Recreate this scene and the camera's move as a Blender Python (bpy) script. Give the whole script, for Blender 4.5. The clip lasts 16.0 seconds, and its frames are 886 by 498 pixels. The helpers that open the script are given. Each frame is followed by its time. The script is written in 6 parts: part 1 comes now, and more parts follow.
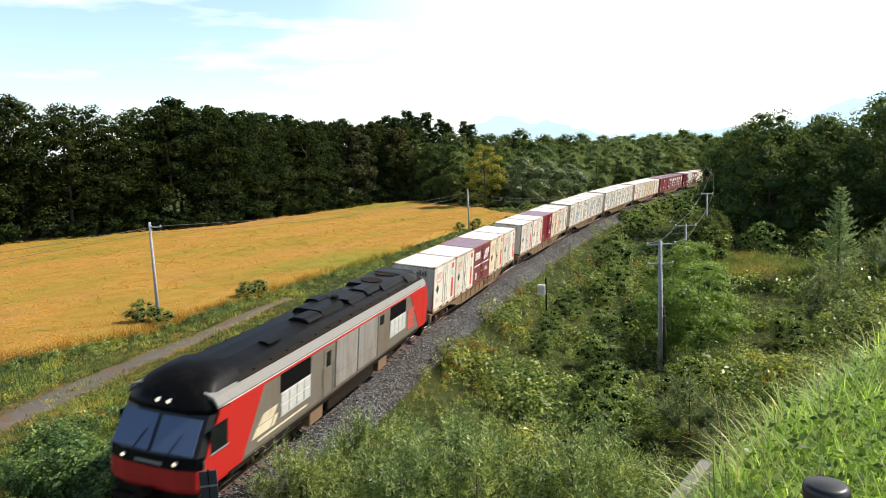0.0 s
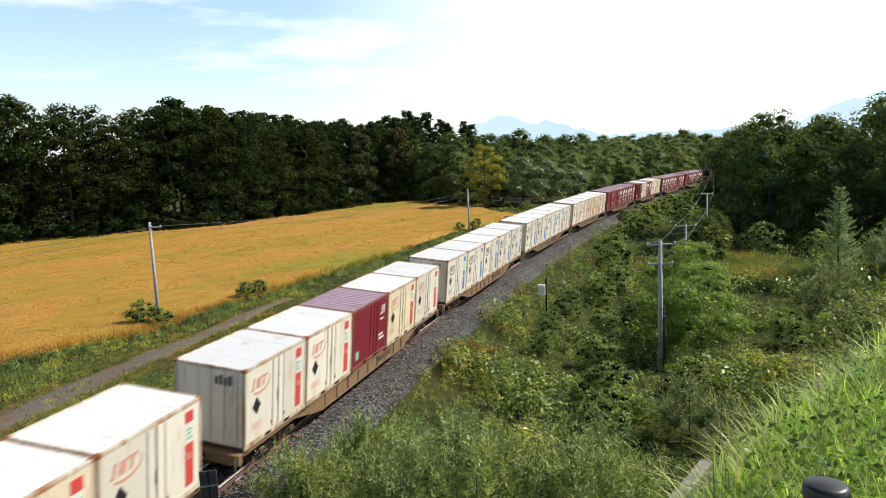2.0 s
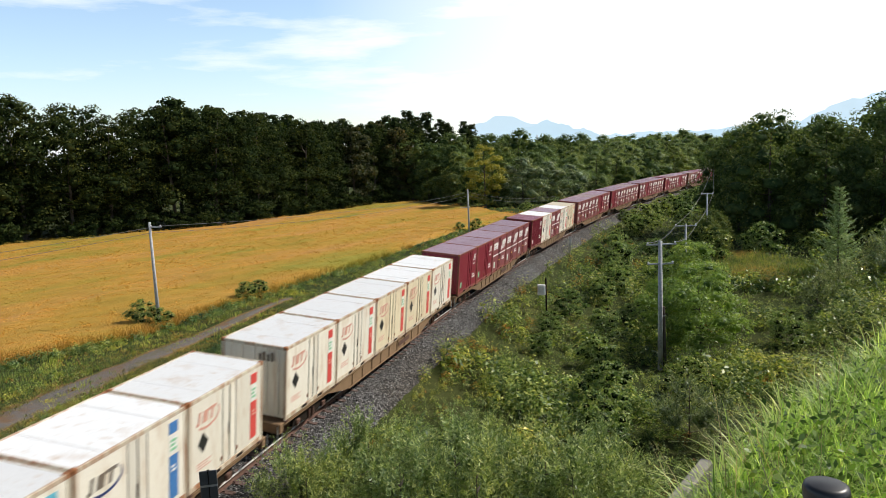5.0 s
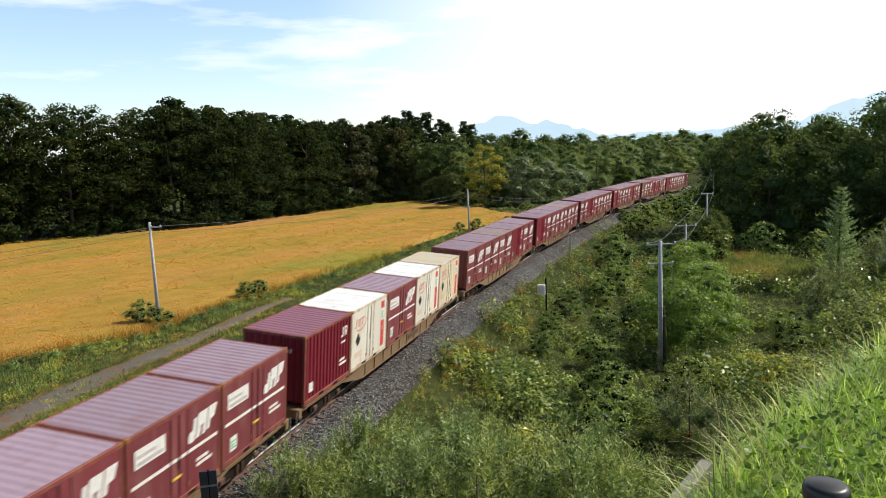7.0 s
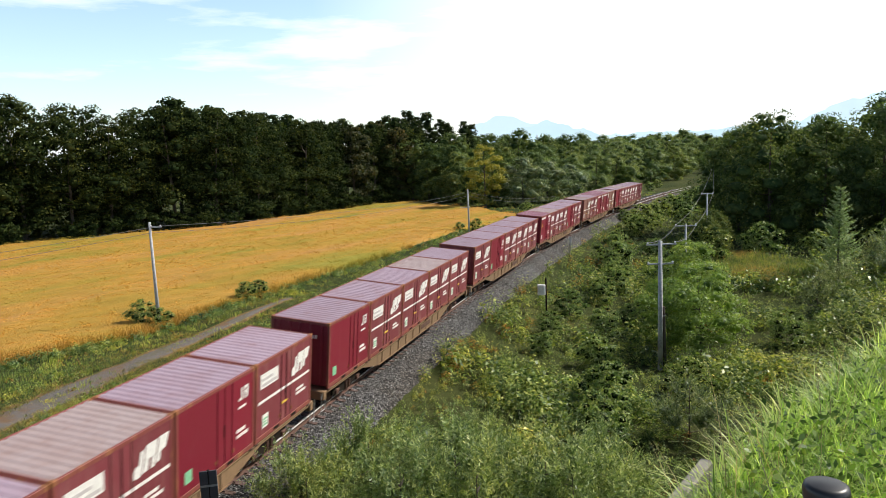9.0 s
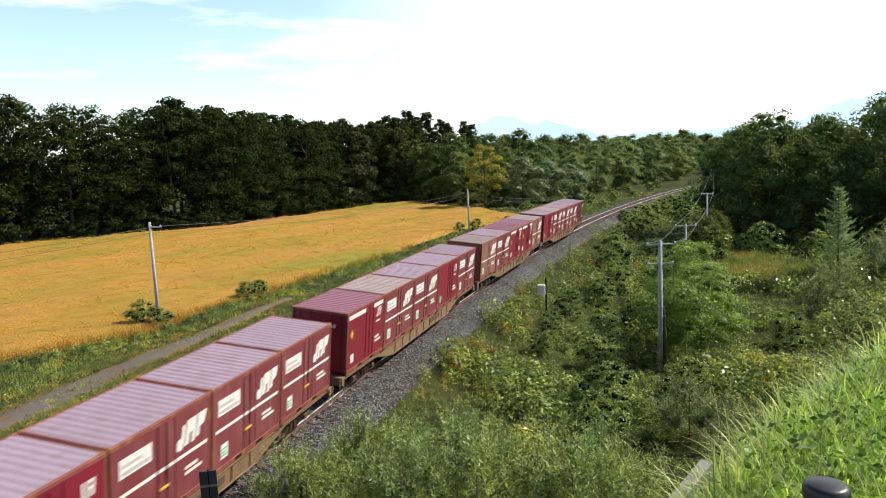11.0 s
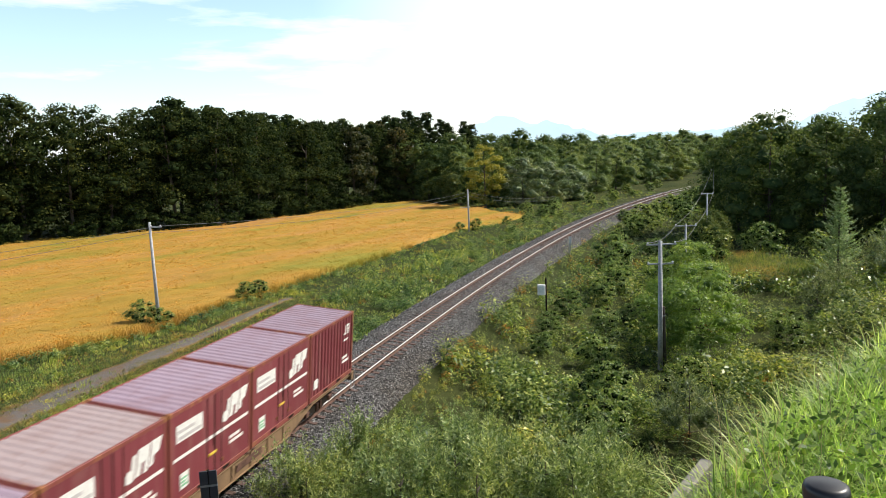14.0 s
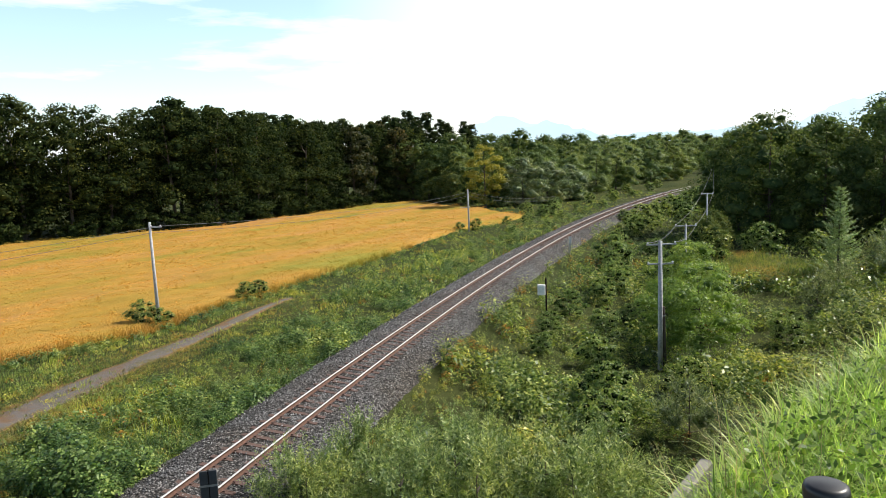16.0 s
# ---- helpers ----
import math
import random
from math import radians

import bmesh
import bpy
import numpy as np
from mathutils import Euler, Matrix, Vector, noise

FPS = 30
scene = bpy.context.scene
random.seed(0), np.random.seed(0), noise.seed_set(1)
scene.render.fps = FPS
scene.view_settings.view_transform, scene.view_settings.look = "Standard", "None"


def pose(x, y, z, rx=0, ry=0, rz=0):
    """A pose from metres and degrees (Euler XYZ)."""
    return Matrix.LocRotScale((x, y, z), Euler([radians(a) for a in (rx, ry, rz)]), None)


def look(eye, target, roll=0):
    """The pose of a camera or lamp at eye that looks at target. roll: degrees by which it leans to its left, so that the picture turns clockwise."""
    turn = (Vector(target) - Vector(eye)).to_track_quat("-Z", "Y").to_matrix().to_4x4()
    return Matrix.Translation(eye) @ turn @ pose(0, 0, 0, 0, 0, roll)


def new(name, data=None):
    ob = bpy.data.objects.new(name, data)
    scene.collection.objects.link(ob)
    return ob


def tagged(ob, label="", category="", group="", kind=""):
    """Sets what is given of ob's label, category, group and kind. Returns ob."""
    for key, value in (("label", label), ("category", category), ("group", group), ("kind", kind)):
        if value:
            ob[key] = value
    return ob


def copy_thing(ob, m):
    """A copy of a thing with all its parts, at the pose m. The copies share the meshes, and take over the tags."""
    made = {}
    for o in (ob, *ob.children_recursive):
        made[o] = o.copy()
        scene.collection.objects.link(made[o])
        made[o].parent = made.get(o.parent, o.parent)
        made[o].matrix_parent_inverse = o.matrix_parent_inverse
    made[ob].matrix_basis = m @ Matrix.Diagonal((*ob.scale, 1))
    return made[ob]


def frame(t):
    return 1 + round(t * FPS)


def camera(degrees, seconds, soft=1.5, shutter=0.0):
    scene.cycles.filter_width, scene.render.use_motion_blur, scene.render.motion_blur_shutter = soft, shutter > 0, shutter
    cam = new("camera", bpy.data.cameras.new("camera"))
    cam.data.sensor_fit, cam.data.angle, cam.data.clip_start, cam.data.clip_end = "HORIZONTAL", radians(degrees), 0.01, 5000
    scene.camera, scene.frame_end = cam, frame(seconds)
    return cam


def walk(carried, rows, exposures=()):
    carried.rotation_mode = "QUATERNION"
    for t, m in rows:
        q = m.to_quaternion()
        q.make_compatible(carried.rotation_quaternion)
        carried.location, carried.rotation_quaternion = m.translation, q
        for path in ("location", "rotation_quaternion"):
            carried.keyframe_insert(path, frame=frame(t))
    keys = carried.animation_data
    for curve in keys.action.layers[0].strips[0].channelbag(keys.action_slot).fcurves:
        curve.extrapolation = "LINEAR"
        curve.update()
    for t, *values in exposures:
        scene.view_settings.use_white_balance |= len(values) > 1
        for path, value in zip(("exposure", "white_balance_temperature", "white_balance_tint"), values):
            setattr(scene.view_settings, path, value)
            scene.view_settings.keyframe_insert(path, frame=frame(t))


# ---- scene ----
cam = camera(64.64, 16.0, soft=0.8, shutter=0.22)
EYE = (0.0, 0.0, 9.356)
PITCH = 0.1332
CAM = look(EYE, (0.0, 100.0, 9.356 - 100.0 * math.tan(PITCH)), -2.38)
walk(cam, [(0.0, CAM), (16.0, CAM)], exposures=[(0.0, 0.38), (1.0, 0.31), (2.0, 0.20), (3.5, 0.06), (7.0, 0.11), (9.0, 0.27), (11.5, 0.37), (13.5, 0.39), (14.5, 0.38), (15.5, 0.38), (16.0, 0.44)])

# ---- daylight ----
SUN_AZ, SUN_EL = radians(74), radians(41)      # azimuth from +y towards +x


def make_world():
    w = bpy.data.worlds.new("sky")
    scene.world = w
    w.use_nodes = True
    nt = w.node_tree
    nt.nodes.clear()
    out = nt.nodes.new("ShaderNodeOutputWorld")
    bg = nt.nodes.new("ShaderNodeBackground")
    sky = nt.nodes.new("ShaderNodeTexSky")
    sky.sky_type, sky.sun_disc = "NISHITA", False
    sky.sun_elevation, sky.sun_rotation = SUN_EL, SUN_AZ
    sky.altitude, sky.air_density, sky.dust_density, sky.ozone_density = 30, 1.0, 1.0, 1.0
    tc = nt.nodes.new("ShaderNodeTexCoord")
    mp = nt.nodes.new("ShaderNodeMapping")
    mp.inputs["Scale"].default_value = (1.2, 1.2, 7.0)
    nz = nt.nodes.new("ShaderNodeTexNoise")
    nz.inputs["Scale"].default_value, nz.inputs["Detail"].default_value = 2.6, 7
    nz.inputs["Roughness"].default_value = 0.58
    ramp = nt.nodes.new("ShaderNodeValToRGB")
    ramp.color_ramp.elements[0].position, ramp.color_ramp.elements[1].position = 0.52, 0.74
    mix = nt.nodes.new("ShaderNodeMix")
    mix.data_type = "RGBA"
    # thin bright cloud veil, whiter near the sun's side
    cloud = nt.nodes.new("ShaderNodeRGB")
    cloud.outputs[0].default_value = (12.8, 13.2, 13.5, 1)
    nt.links.new(tc.outputs["Generated"], mp.inputs["Vector"])
    nt.links.new(mp.outputs[0], nz.inputs["Vector"])
    nt.links.new(nz.outputs["Fac"], ramp.inputs["Fac"])
    sep = nt.nodes.new("ShaderNodeSeparateXYZ")
    nt.links.new(tc.outputs["Generated"], sep.inputs[0])
    veil = nt.nodes.new("ShaderNodeMapRange")
    veil.inputs["From Min"].default_value, veil.inputs["From Max"].default_value = -0.16, 0.2
    nt.links.new(sep.outputs["X"], veil.inputs["Value"])
    low = nt.nodes.new("ShaderNodeMapRange")
    low.inputs["From Min"].default_value, low.inputs["From Max"].default_value = 0.055, 0.0
    nt.links.new(sep.outputs["Z"], low.inputs["Value"])
    mx = nt.nodes.new("ShaderNodeMath")
    mx.operation = "MAXIMUM"
    nt.links.new(veil.outputs[0], mx.inputs[0])
    nt.links.new(low.outputs[0], mx.inputs[1])
    add = nt.nodes.new("ShaderNodeMath")
    add.operation, add.use_clamp = "ADD", True
    nt.links.new(ramp.outputs["Color"], add.inputs[0])
    nt.links.new(mx.outputs[0], add.inputs[1])
    high = nt.nodes.new("ShaderNodeMapRange")
    high.inputs["From Min"].default_value, high.inputs["From Max"].default_value = 0.27, 0.58
    high.inputs["To Min"].default_value, high.inputs["To Max"].default_value = 1.0, 0.1
    nt.links.new(sep.outputs["Z"], high.inputs["Value"])
    thin = nt.nodes.new("ShaderNodeMath")
    thin.operation = "MULTIPLY"
    back = nt.nodes.new("ShaderNodeMapRange")
    back.inputs["From Min"].default_value, back.inputs["From Max"].default_value = -0.2, 0.3
    back.inputs["To Min"].default_value, back.inputs["To Max"].default_value = 0.08, 1.0
    nt.links.new(sep.outputs["Y"], back.inputs["Value"])
    ahead = nt.nodes.new("ShaderNodeMath")
    ahead.operation = "MULTIPLY"
    nt.links.new(add.outputs[0], ahead.inputs[0])
    nt.links.new(back.outputs[0], ahead.inputs[1])
    nt.links.new(ahead.outputs[0], thin.inputs[0])
    nt.links.new(high.outputs[0], thin.inputs[1])
    nt.links.new(thin.outputs[0], mix.inputs["Factor"])
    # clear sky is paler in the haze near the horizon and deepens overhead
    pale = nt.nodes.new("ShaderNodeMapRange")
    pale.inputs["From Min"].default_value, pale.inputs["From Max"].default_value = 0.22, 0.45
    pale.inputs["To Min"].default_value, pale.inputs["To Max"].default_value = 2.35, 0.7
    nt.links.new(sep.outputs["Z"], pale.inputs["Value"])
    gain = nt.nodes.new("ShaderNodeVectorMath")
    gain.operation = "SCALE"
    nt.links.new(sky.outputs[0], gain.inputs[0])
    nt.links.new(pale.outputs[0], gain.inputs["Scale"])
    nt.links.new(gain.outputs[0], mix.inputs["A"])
    nt.links.new(cloud.outputs[0], mix.inputs["B"])
    nt.links.new(mix.outputs["Result"], bg.inputs["Color"])
    bg.inputs["Strength"].default_value = 0.084
    nt.links.new(bg.outputs[0], out.inputs["Surface"])


make_world()
sun = new("sun", bpy.data.lights.new("sun", "SUN"))
sun.data.energy, sun.data.angle, sun.data.color = 5.0, radians(0.6), (1.0, 0.94, 0.84)
SUN_TO = Vector((math.sin(SUN_AZ) * math.cos(SUN_EL), math.cos(SUN_AZ) * math.cos(SUN_EL), math.sin(SUN_EL)))
sun.matrix_world = look(SUN_TO * 200, (0, 0, 0))

# ---- materials ----

def nodes_of(name):
    m = bpy.data.materials.new(name)
    m.use_nodes = True
    nt = m.node_tree
    return m, nt, nt.nodes["Principled BSDF"]


def noise_tex(nt, scale, detail=4.0, rough=0.55, coord="Object", stretch=None, turn=0, seed=None):
    tc = nt.nodes.new("ShaderNodeTexCoord")
    src = tc.outputs[coord]
    if stretch:
        mp = nt.nodes.new("ShaderNodeMapping")
        mp.vector_type = "TEXTURE"
        mp.inputs["Rotation"].default_value = (0, 0, radians(turn))
        mp.inputs["Scale"].default_value = tuple(1 / v for v in stretch)
        nt.links.new(src, mp.inputs["Vector"])
        src = mp.outputs[0]
    n = nt.nodes.new("ShaderNodeTexNoise")
    n.inputs["Scale"].default_value, n.inputs["Detail"].default_value = scale, detail
    n.inputs["Roughness"].default_value = rough
    nt.links.new(src, n.inputs["Vector"])
    if seed is not None:
        n.noise_dimensions = "4D"
        mul = nt.nodes.new("ShaderNodeMath")
        mul.operation = "MULTIPLY"
        mul.inputs[1].default_value = 37.0
        nt.links.new(seed, mul.inputs[0])
        nt.links.new(mul.outputs[0], n.inputs["W"])
    return n.outputs["Fac"]


def ramp_of(nt, fac, stops):
    r = nt.nodes.new("ShaderNodeValToRGB")
    el = r.color_ramp.elements
    while len(el) < len(stops):
        el.new(0.5)
    for e, (p, c) in zip(el, stops):
        e.position, e.color = p, (*c, 1)
    nt.links.new(fac, r.inputs["Fac"])
    return r.outputs["Color"]


def mix_of(nt, fac, a, b, mode="MIX"):
    m = nt.nodes.new("ShaderNodeMix")
    m.data_type, m.blend_type = "RGBA", mode
    for sock, v in (("Factor", fac), ("A", a), ("B", b)):
        if isinstance(v, (int, float)):
            m.inputs[sock].default_value = v
        elif isinstance(v, tuple):
            m.inputs[sock].default_value = (*v, 1)
        else:
            nt.links.new(v, m.inputs[sock])
    return m.outputs["Result"]


def bump_of(nt, bsdf, height, strength, dist):
    b = nt.nodes.new("ShaderNodeBump")
    b.inputs["Strength"].default_value, b.inputs["Distance"].default_value = strength, dist
    nt.links.new(height, b.inputs["Height"])
    nt.links.new(b.outputs[0], bsdf.inputs["Normal"])


def painted(name, col, dirt=(0.16, 0.09, 0.05), amount=0.35, rough=0.5, scale=1.6, jitter=0.1, spec=0.4, lo=0.56):
    """Weathered paint: tone drift, rusty streaks and a fine orange-peel bump."""
    m, nt, b = nodes_of(name)
    info = nt.nodes.new("ShaderNodeObjectInfo")
    big = noise_tex(nt, scale, 5, 0.62, stretch=(1, 1, 0.35), seed=info.outputs["Random"])
    runs = noise_tex(nt, scale * 3.2, 4, 0.6, stretch=(1, 1, 0.07), seed=info.outputs["Random"])
    fine = noise_tex(nt, 24, 3, 0.6)
    tone = ramp_of(nt, info.outputs["Random"], [(0, tuple(c * (1 - jitter) for c in col)), (1, tuple(min(1, c * (1 + jitter)) for c in col))])
    soft = ramp_of(nt, fine, [(0.3, (0.9, 0.9, 0.9)), (0.7, (1.04, 1.04, 1.04))])
    base = mix_of(nt, 1.0, tone, soft, "MULTIPLY")
    spots = ramp_of(nt, big, [(lo, (0, 0, 0)), (lo + 0.22, (amount, amount, amount))])
    drips = ramp_of(nt, runs, [(lo + 0.02, (0, 0, 0)), (lo + 0.18, (amount * 0.8,) * 3)])
    nt.links.new(mix_of(nt, drips, mix_of(nt, spots, base, dirt), dirt), b.inputs["Base Color"])
    b.inputs["Roughness"].default_value = rough
    b.inputs["Specular IOR Level"].default_value = spec
    bump_of(nt, b, fine, 0.12, 0.01)
    return m


def plain(name, col, rough=0.5, metal=0.0, emit=0.0, var=0.15, spec=0.5):
    m, nt, b = nodes_of(name)
    n = noise_tex(nt, 9, 4)
    nt.links.new(ramp_of(nt, n, [(0.3, tuple(c * (1 - var) for c in col)), (0.7, tuple(min(1, c * (1 + var)) for c in col))]), b.inputs["Base Color"])
    b.inputs["Roughness"].default_value, b.inputs["Metallic"].default_value = rough, metal
    b.inputs["Specular IOR Level"].default_value = spec
    if emit:
        b.inputs["Emission Color"].default_value = (1.0, 0.86, 0.6, 1)
        b.inputs["Emission Strength"].default_value = emit
    return m


def leafy(name, cols, gloss=0.45, trans=0.35, coarse=0.3, drift=1.0, rows=False, spec=0.3):
    """Leaf material: hue by leaf, drift by plant, some light through the blade."""
    m, nt, b = nodes_of(name)
    geo = nt.nodes.new("ShaderNodeNewGeometry")
    stops = [(i / max(1, len(cols) - 1), c) for i, c in enumerate(cols)]
    c1 = ramp_of(nt, geo.outputs["Random Per Island"], stops)
    info = nt.nodes.new("ShaderNodeObjectInfo")
    tint = ramp_of(nt, info.outputs["Random"], [(0, (0.72, 0.80, 0.75)), (0.5, (1.0, 1.0, 0.95)), (1, (1.2, 1.08, 0.85))])
    c2 = mix_of(nt, 1.0, c1, tint, "MULTIPLY")
    if rows:
        # follows the greener strips of the field
        n = noise_tex(nt, 0.16, 4, 0.55, stretch=(0.22, 1.0, 1.0), turn=52)
        c2 = mix_of(nt, 1.0, c2, ramp_of(nt, n, [(0.37, (0.58, 0.84, 0.62)), (0.45, (0.88, 0.97, 0.9)), (0.54, (1, 1, 1))]), "MULTIPLY")
    n = noise_tex(nt, coarse, 3)
    c3 = mix_of(nt, drift, c2, ramp_of(nt, n, [(0.32, (0.55, 0.68, 0.75)), (0.5, (0.95, 1.0, 0.95)), (0.68, (1.4, 1.2, 0.95))]), "MULTIPLY")
    # one plant differs from the next
    c3 = mix_of(nt, drift, c3, ramp_of(nt, noise_tex(nt, coarse * 5.5, 2), [(0.36, (0.5, 0.58, 0.6)), (0.5, (1.0, 1.0, 1.0)), (0.64, (1.4, 1.32, 1.15))]), "MULTIPLY")
    nt.links.new(c3, b.inputs["Base Color"])
    b.inputs["Roughness"].default_value = gloss
    b.inputs["Specular IOR Level"].default_value = spec
    tr = nt.nodes.new("ShaderNodeBsdfTranslucent")
    nt.links.new(mix_of(nt, 1.0, c3, (1.7, 1.75, 0.9), "MULTIPLY"), tr.inputs["Color"])
    ms = nt.nodes.new("ShaderNodeMixShader")
    ms.inputs[0].default_value = trans
    nt.links.new(b.outputs[0], ms.inputs[1])
    nt.links.new(tr.outputs[0], ms.inputs[2])
    nt.links.new(ms.outputs[0], nt.nodes["Material Output"].inputs["Surface"])
    return m


def ground_mat():
    m, nt, b = nodes_of("meadow_soil")
    b.inputs["Specular IOR Level"].default_value = 0.05
    big = noise_tex(nt, 0.12, 5)
    mid = noise_tex(nt, 0.9, 6, 0.65)
    fine = noise_tex(nt, 14, 5, 0.7)
    c = ramp_of(nt, mid, [(0.25, (0.022, 0.030, 0.012)), (0.5, (0.045, 0.065, 0.02)), (0.75, (0.10, 0.10, 0.04))])
    c = mix_of(nt, 0.5, c, ramp_of(nt, big, [(0.35, (0.03, 0.045, 0.016)), (0.65, (0.10, 0.10, 0.035))]))
    c = mix_of(nt, 1.0, c, ramp_of(nt, fine, [(0.3, (0.5, 0.5, 0.5)), (0.7, (1.25, 1.25, 1.2))]), "MULTIPLY")
    nt.links.new(c, b.inputs["Base Color"])
    b.inputs["Roughness"].default_value = 0.95
    bump_of(nt, b, fine, 0.8, 0.08)
    return m


def field_mat():
    m, nt, b = nodes_of("ripe_crop_ground")
    b.inputs["Specular IOR Level"].default_value = 0.05
    big = noise_tex(nt, 0.16, 4, 0.55, stretch=(0.22, 1.0, 1.0), turn=52)
    mid = noise_tex(nt, 0.9, 5, 0.65, stretch=(0.25, 1.0, 1.0), turn=52)
    fine = noise_tex(nt, 9, 5, 0.7)
    c = ramp_of(nt, big, [(0.35, (0.30, 0.26, 0.055)), (0.43, (0.41, 0.26, 0.055)), (0.56, (0.475, 0.265, 0.07)), (0.70, (0.475, 0.26, 0.11))])
    c = mix_of(nt, 0.6, c, mix_of(nt, 1.0, c, ramp_of(nt, mid, [(0.3, (0.7, 0.85, 0.7)), (0.7, (1.25, 1.15, 1.0))]), "MULTIPLY"))
    c = mix_of(nt, 1.0, c, ramp_of(nt, fine, [(0.3, (0.8, 0.8, 0.77)), (0.7, (1.12, 1.12, 1.12))]), "MULTIPLY")
    nt.links.new(c, b.inputs["Base Color"])
    b.inputs["Roughness"].default_value = 0.9
    bump_of(nt, b, fine, 0.9, 0.12)
    return m


def path_mat():
    m, nt, b = nodes_of("gravel_path")
    b.inputs["Specular IOR Level"].default_value = 0.05
    mid = noise_tex(nt, 0.8, 5, 0.6)
    fine = noise_tex(nt, 26, 4, 0.7)
    c = ramp_of(nt, mid, [(0.3, (0.18, 0.115, 0.07)), (0.5, (0.155, 0.142, 0.135)), (0.68, (0.14, 0.12, 0.06))])
    c = mix_of(nt, 1.0, c, ramp_of(nt, fine, [(0.3, (0.7, 0.7, 0.7)), (0.7, (1.2, 1.2, 1.2))]), "MULTIPLY")
    nt.links.new(c, b.inputs["Base Color"])
    b.inputs["Roughness"].default_value = 0.95
    bump_of(nt, b, fine, 0.7, 0.03)
    return m


def ballast_mat(name="ballast_stone"):
    m, nt, b = nodes_of(name)
    b.inputs["Specular IOR Level"].default_value = 0.1
    tc = nt.nodes.new("ShaderNodeTexCoord")
    vo = nt.nodes.new("ShaderNodeTexVoronoi")
    vo.inputs["Scale"].default_value = 14
    nt.links.new(tc.outputs["Object"], vo.inputs["Vector"])
    big = noise_tex(nt, 0.35, 4)
    sepc = nt.nodes.new("ShaderNodeSeparateColor")
    nt.links.new(vo.outputs["Color"], sepc.inputs[0])
    c = ramp_of(nt, sepc.outputs[0], [(0.0, (0.04, 0.04, 0.04)), (0.6, (0.11, 0.11, 0.111)), (1.0, (0.30, 0.30, 0.30))])
    # darkens away from each stone's centre: shade between stones, put into the colour
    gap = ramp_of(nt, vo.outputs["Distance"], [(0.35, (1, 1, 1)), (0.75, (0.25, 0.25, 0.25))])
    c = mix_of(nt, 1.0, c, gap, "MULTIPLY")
    c = mix_of(nt, 1.0, c, ramp_of(nt, big, [(0.35, (0.9, 0.82, 0.75)), (0.65, (1.1, 1.1, 1.12))]), "MULTIPLY")
    nt.links.new(c, b.inputs["Base Color"])
    b.inputs["Roughness"].default_value = 0.9
    inv = nt.nodes.new("ShaderNodeMath")
    inv.operation = "SUBTRACT"
    inv.inputs[0].default_value = 1.0
    nt.links.new(vo.outputs["Distance"], inv.inputs[1])
    bump_of(nt, b, inv.outputs[0], 1.0, 0.05)
    return m


def island_mat(name, stops, rough=0.8):
    m, nt, b = nodes_of(name)
    geo = nt.nodes.new("ShaderNodeNewGeometry")
    n = len(stops) - 1
    nt.links.new(ramp_of(nt, geo.outputs["Random Per Island"], [(i / n, c) for i, c in enumerate(stops)]), b.inputs["Base Color"])
    b.inputs["Roughness"].default_value = rough
    return m


def bark_mat():
    m, nt, b = nodes_of("bark")
    n = noise_tex(nt, 6, 6, 0.7, stretch=(1, 1, 0.2))
    nt.links.new(ramp_of(nt, n, [(0.3, (0.035, 0.027, 0.02)), (0.7, (0.14, 0.115, 0.09))]), b.inputs["Base Color"])
    b.inputs["Roughness"].default_value = 0.9
    bump_of(nt, b, n, 0.8, 0.05)
    return m


def glass_mat():
    m, nt, b = nodes_of("cab_glass")
    # the sky's reflection in the screens is put into this pale blue base
    b.inputs["Base Color"].default_value = (0.13, 0.18, 0.30, 1)
    b.inputs["Roughness"].default_value = 0.06
    b.inputs["Specular IOR Level"].default_value = 0.9
    b.inputs["Coat Weight"].default_value = 1.0
    return m


def dirt_mat():
    m, nt, b = nodes_of("trodden_dirt")
    b.inputs["Specular IOR Level"].default_value = 0.05
    mid = noise_tex(nt, 1.1, 5, 0.65)
    fine = noise_tex(nt, 20, 4, 0.7)
    c = ramp_of(nt, mid, [(0.32, (0.12, 0.12, 0.04)), (0.48, (0.20, 0.125, 0.06)), (0.7, (0.26, 0.155, 0.085))])
    c = mix_of(nt, 1.0, c, ramp_of(nt, fine, [(0.3, (0.65, 0.65, 0.65)), (0.7, (1.2, 1.2, 1.2))]), "MULTIPLY")
    nt.links.new(c, b.inputs["Base Color"])
    b.inputs["Roughness"].default_value = 0.95
    bump_of(nt, b, fine, 0.8, 0.04)
    return m


M_GROUND, M_FIELD, M_PATH, M_BALLAST, M_DIRT = ground_mat(), field_mat(), path_mat(), ballast_mat(), dirt_mat()
M_STONE = island_mat("loose_ballast", [(0.03, 0.03, 0.03), (0.08, 0.08, 0.081), (0.15, 0.15, 0.15), (0.36, 0.36, 0.36)])
M_BARK = bark_mat()
M_GLASS = glass_mat()
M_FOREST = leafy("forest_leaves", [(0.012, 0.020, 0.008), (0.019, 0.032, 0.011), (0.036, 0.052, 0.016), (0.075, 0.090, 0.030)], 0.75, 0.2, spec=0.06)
# core foliage in flat dark green, the shade within the crowns painted in
M_INNER_SHADE = leafy("inner_leaves_painted_shade", [(0.014, 0.022, 0.009), (0.024, 0.036, 0.013), (0.034, 0.045, 0.018)], 0.9, 0.0, spec=0.03)
M_OAK = leafy("oak_leaves", [(0.066, 0.098, 0.040), (0.082, 0.120, 0.046), (0.115, 0.156, 0.058), (0.155, 0.185, 0.074)], 0.65, 0.32, drift=0.7, spec=0.1)
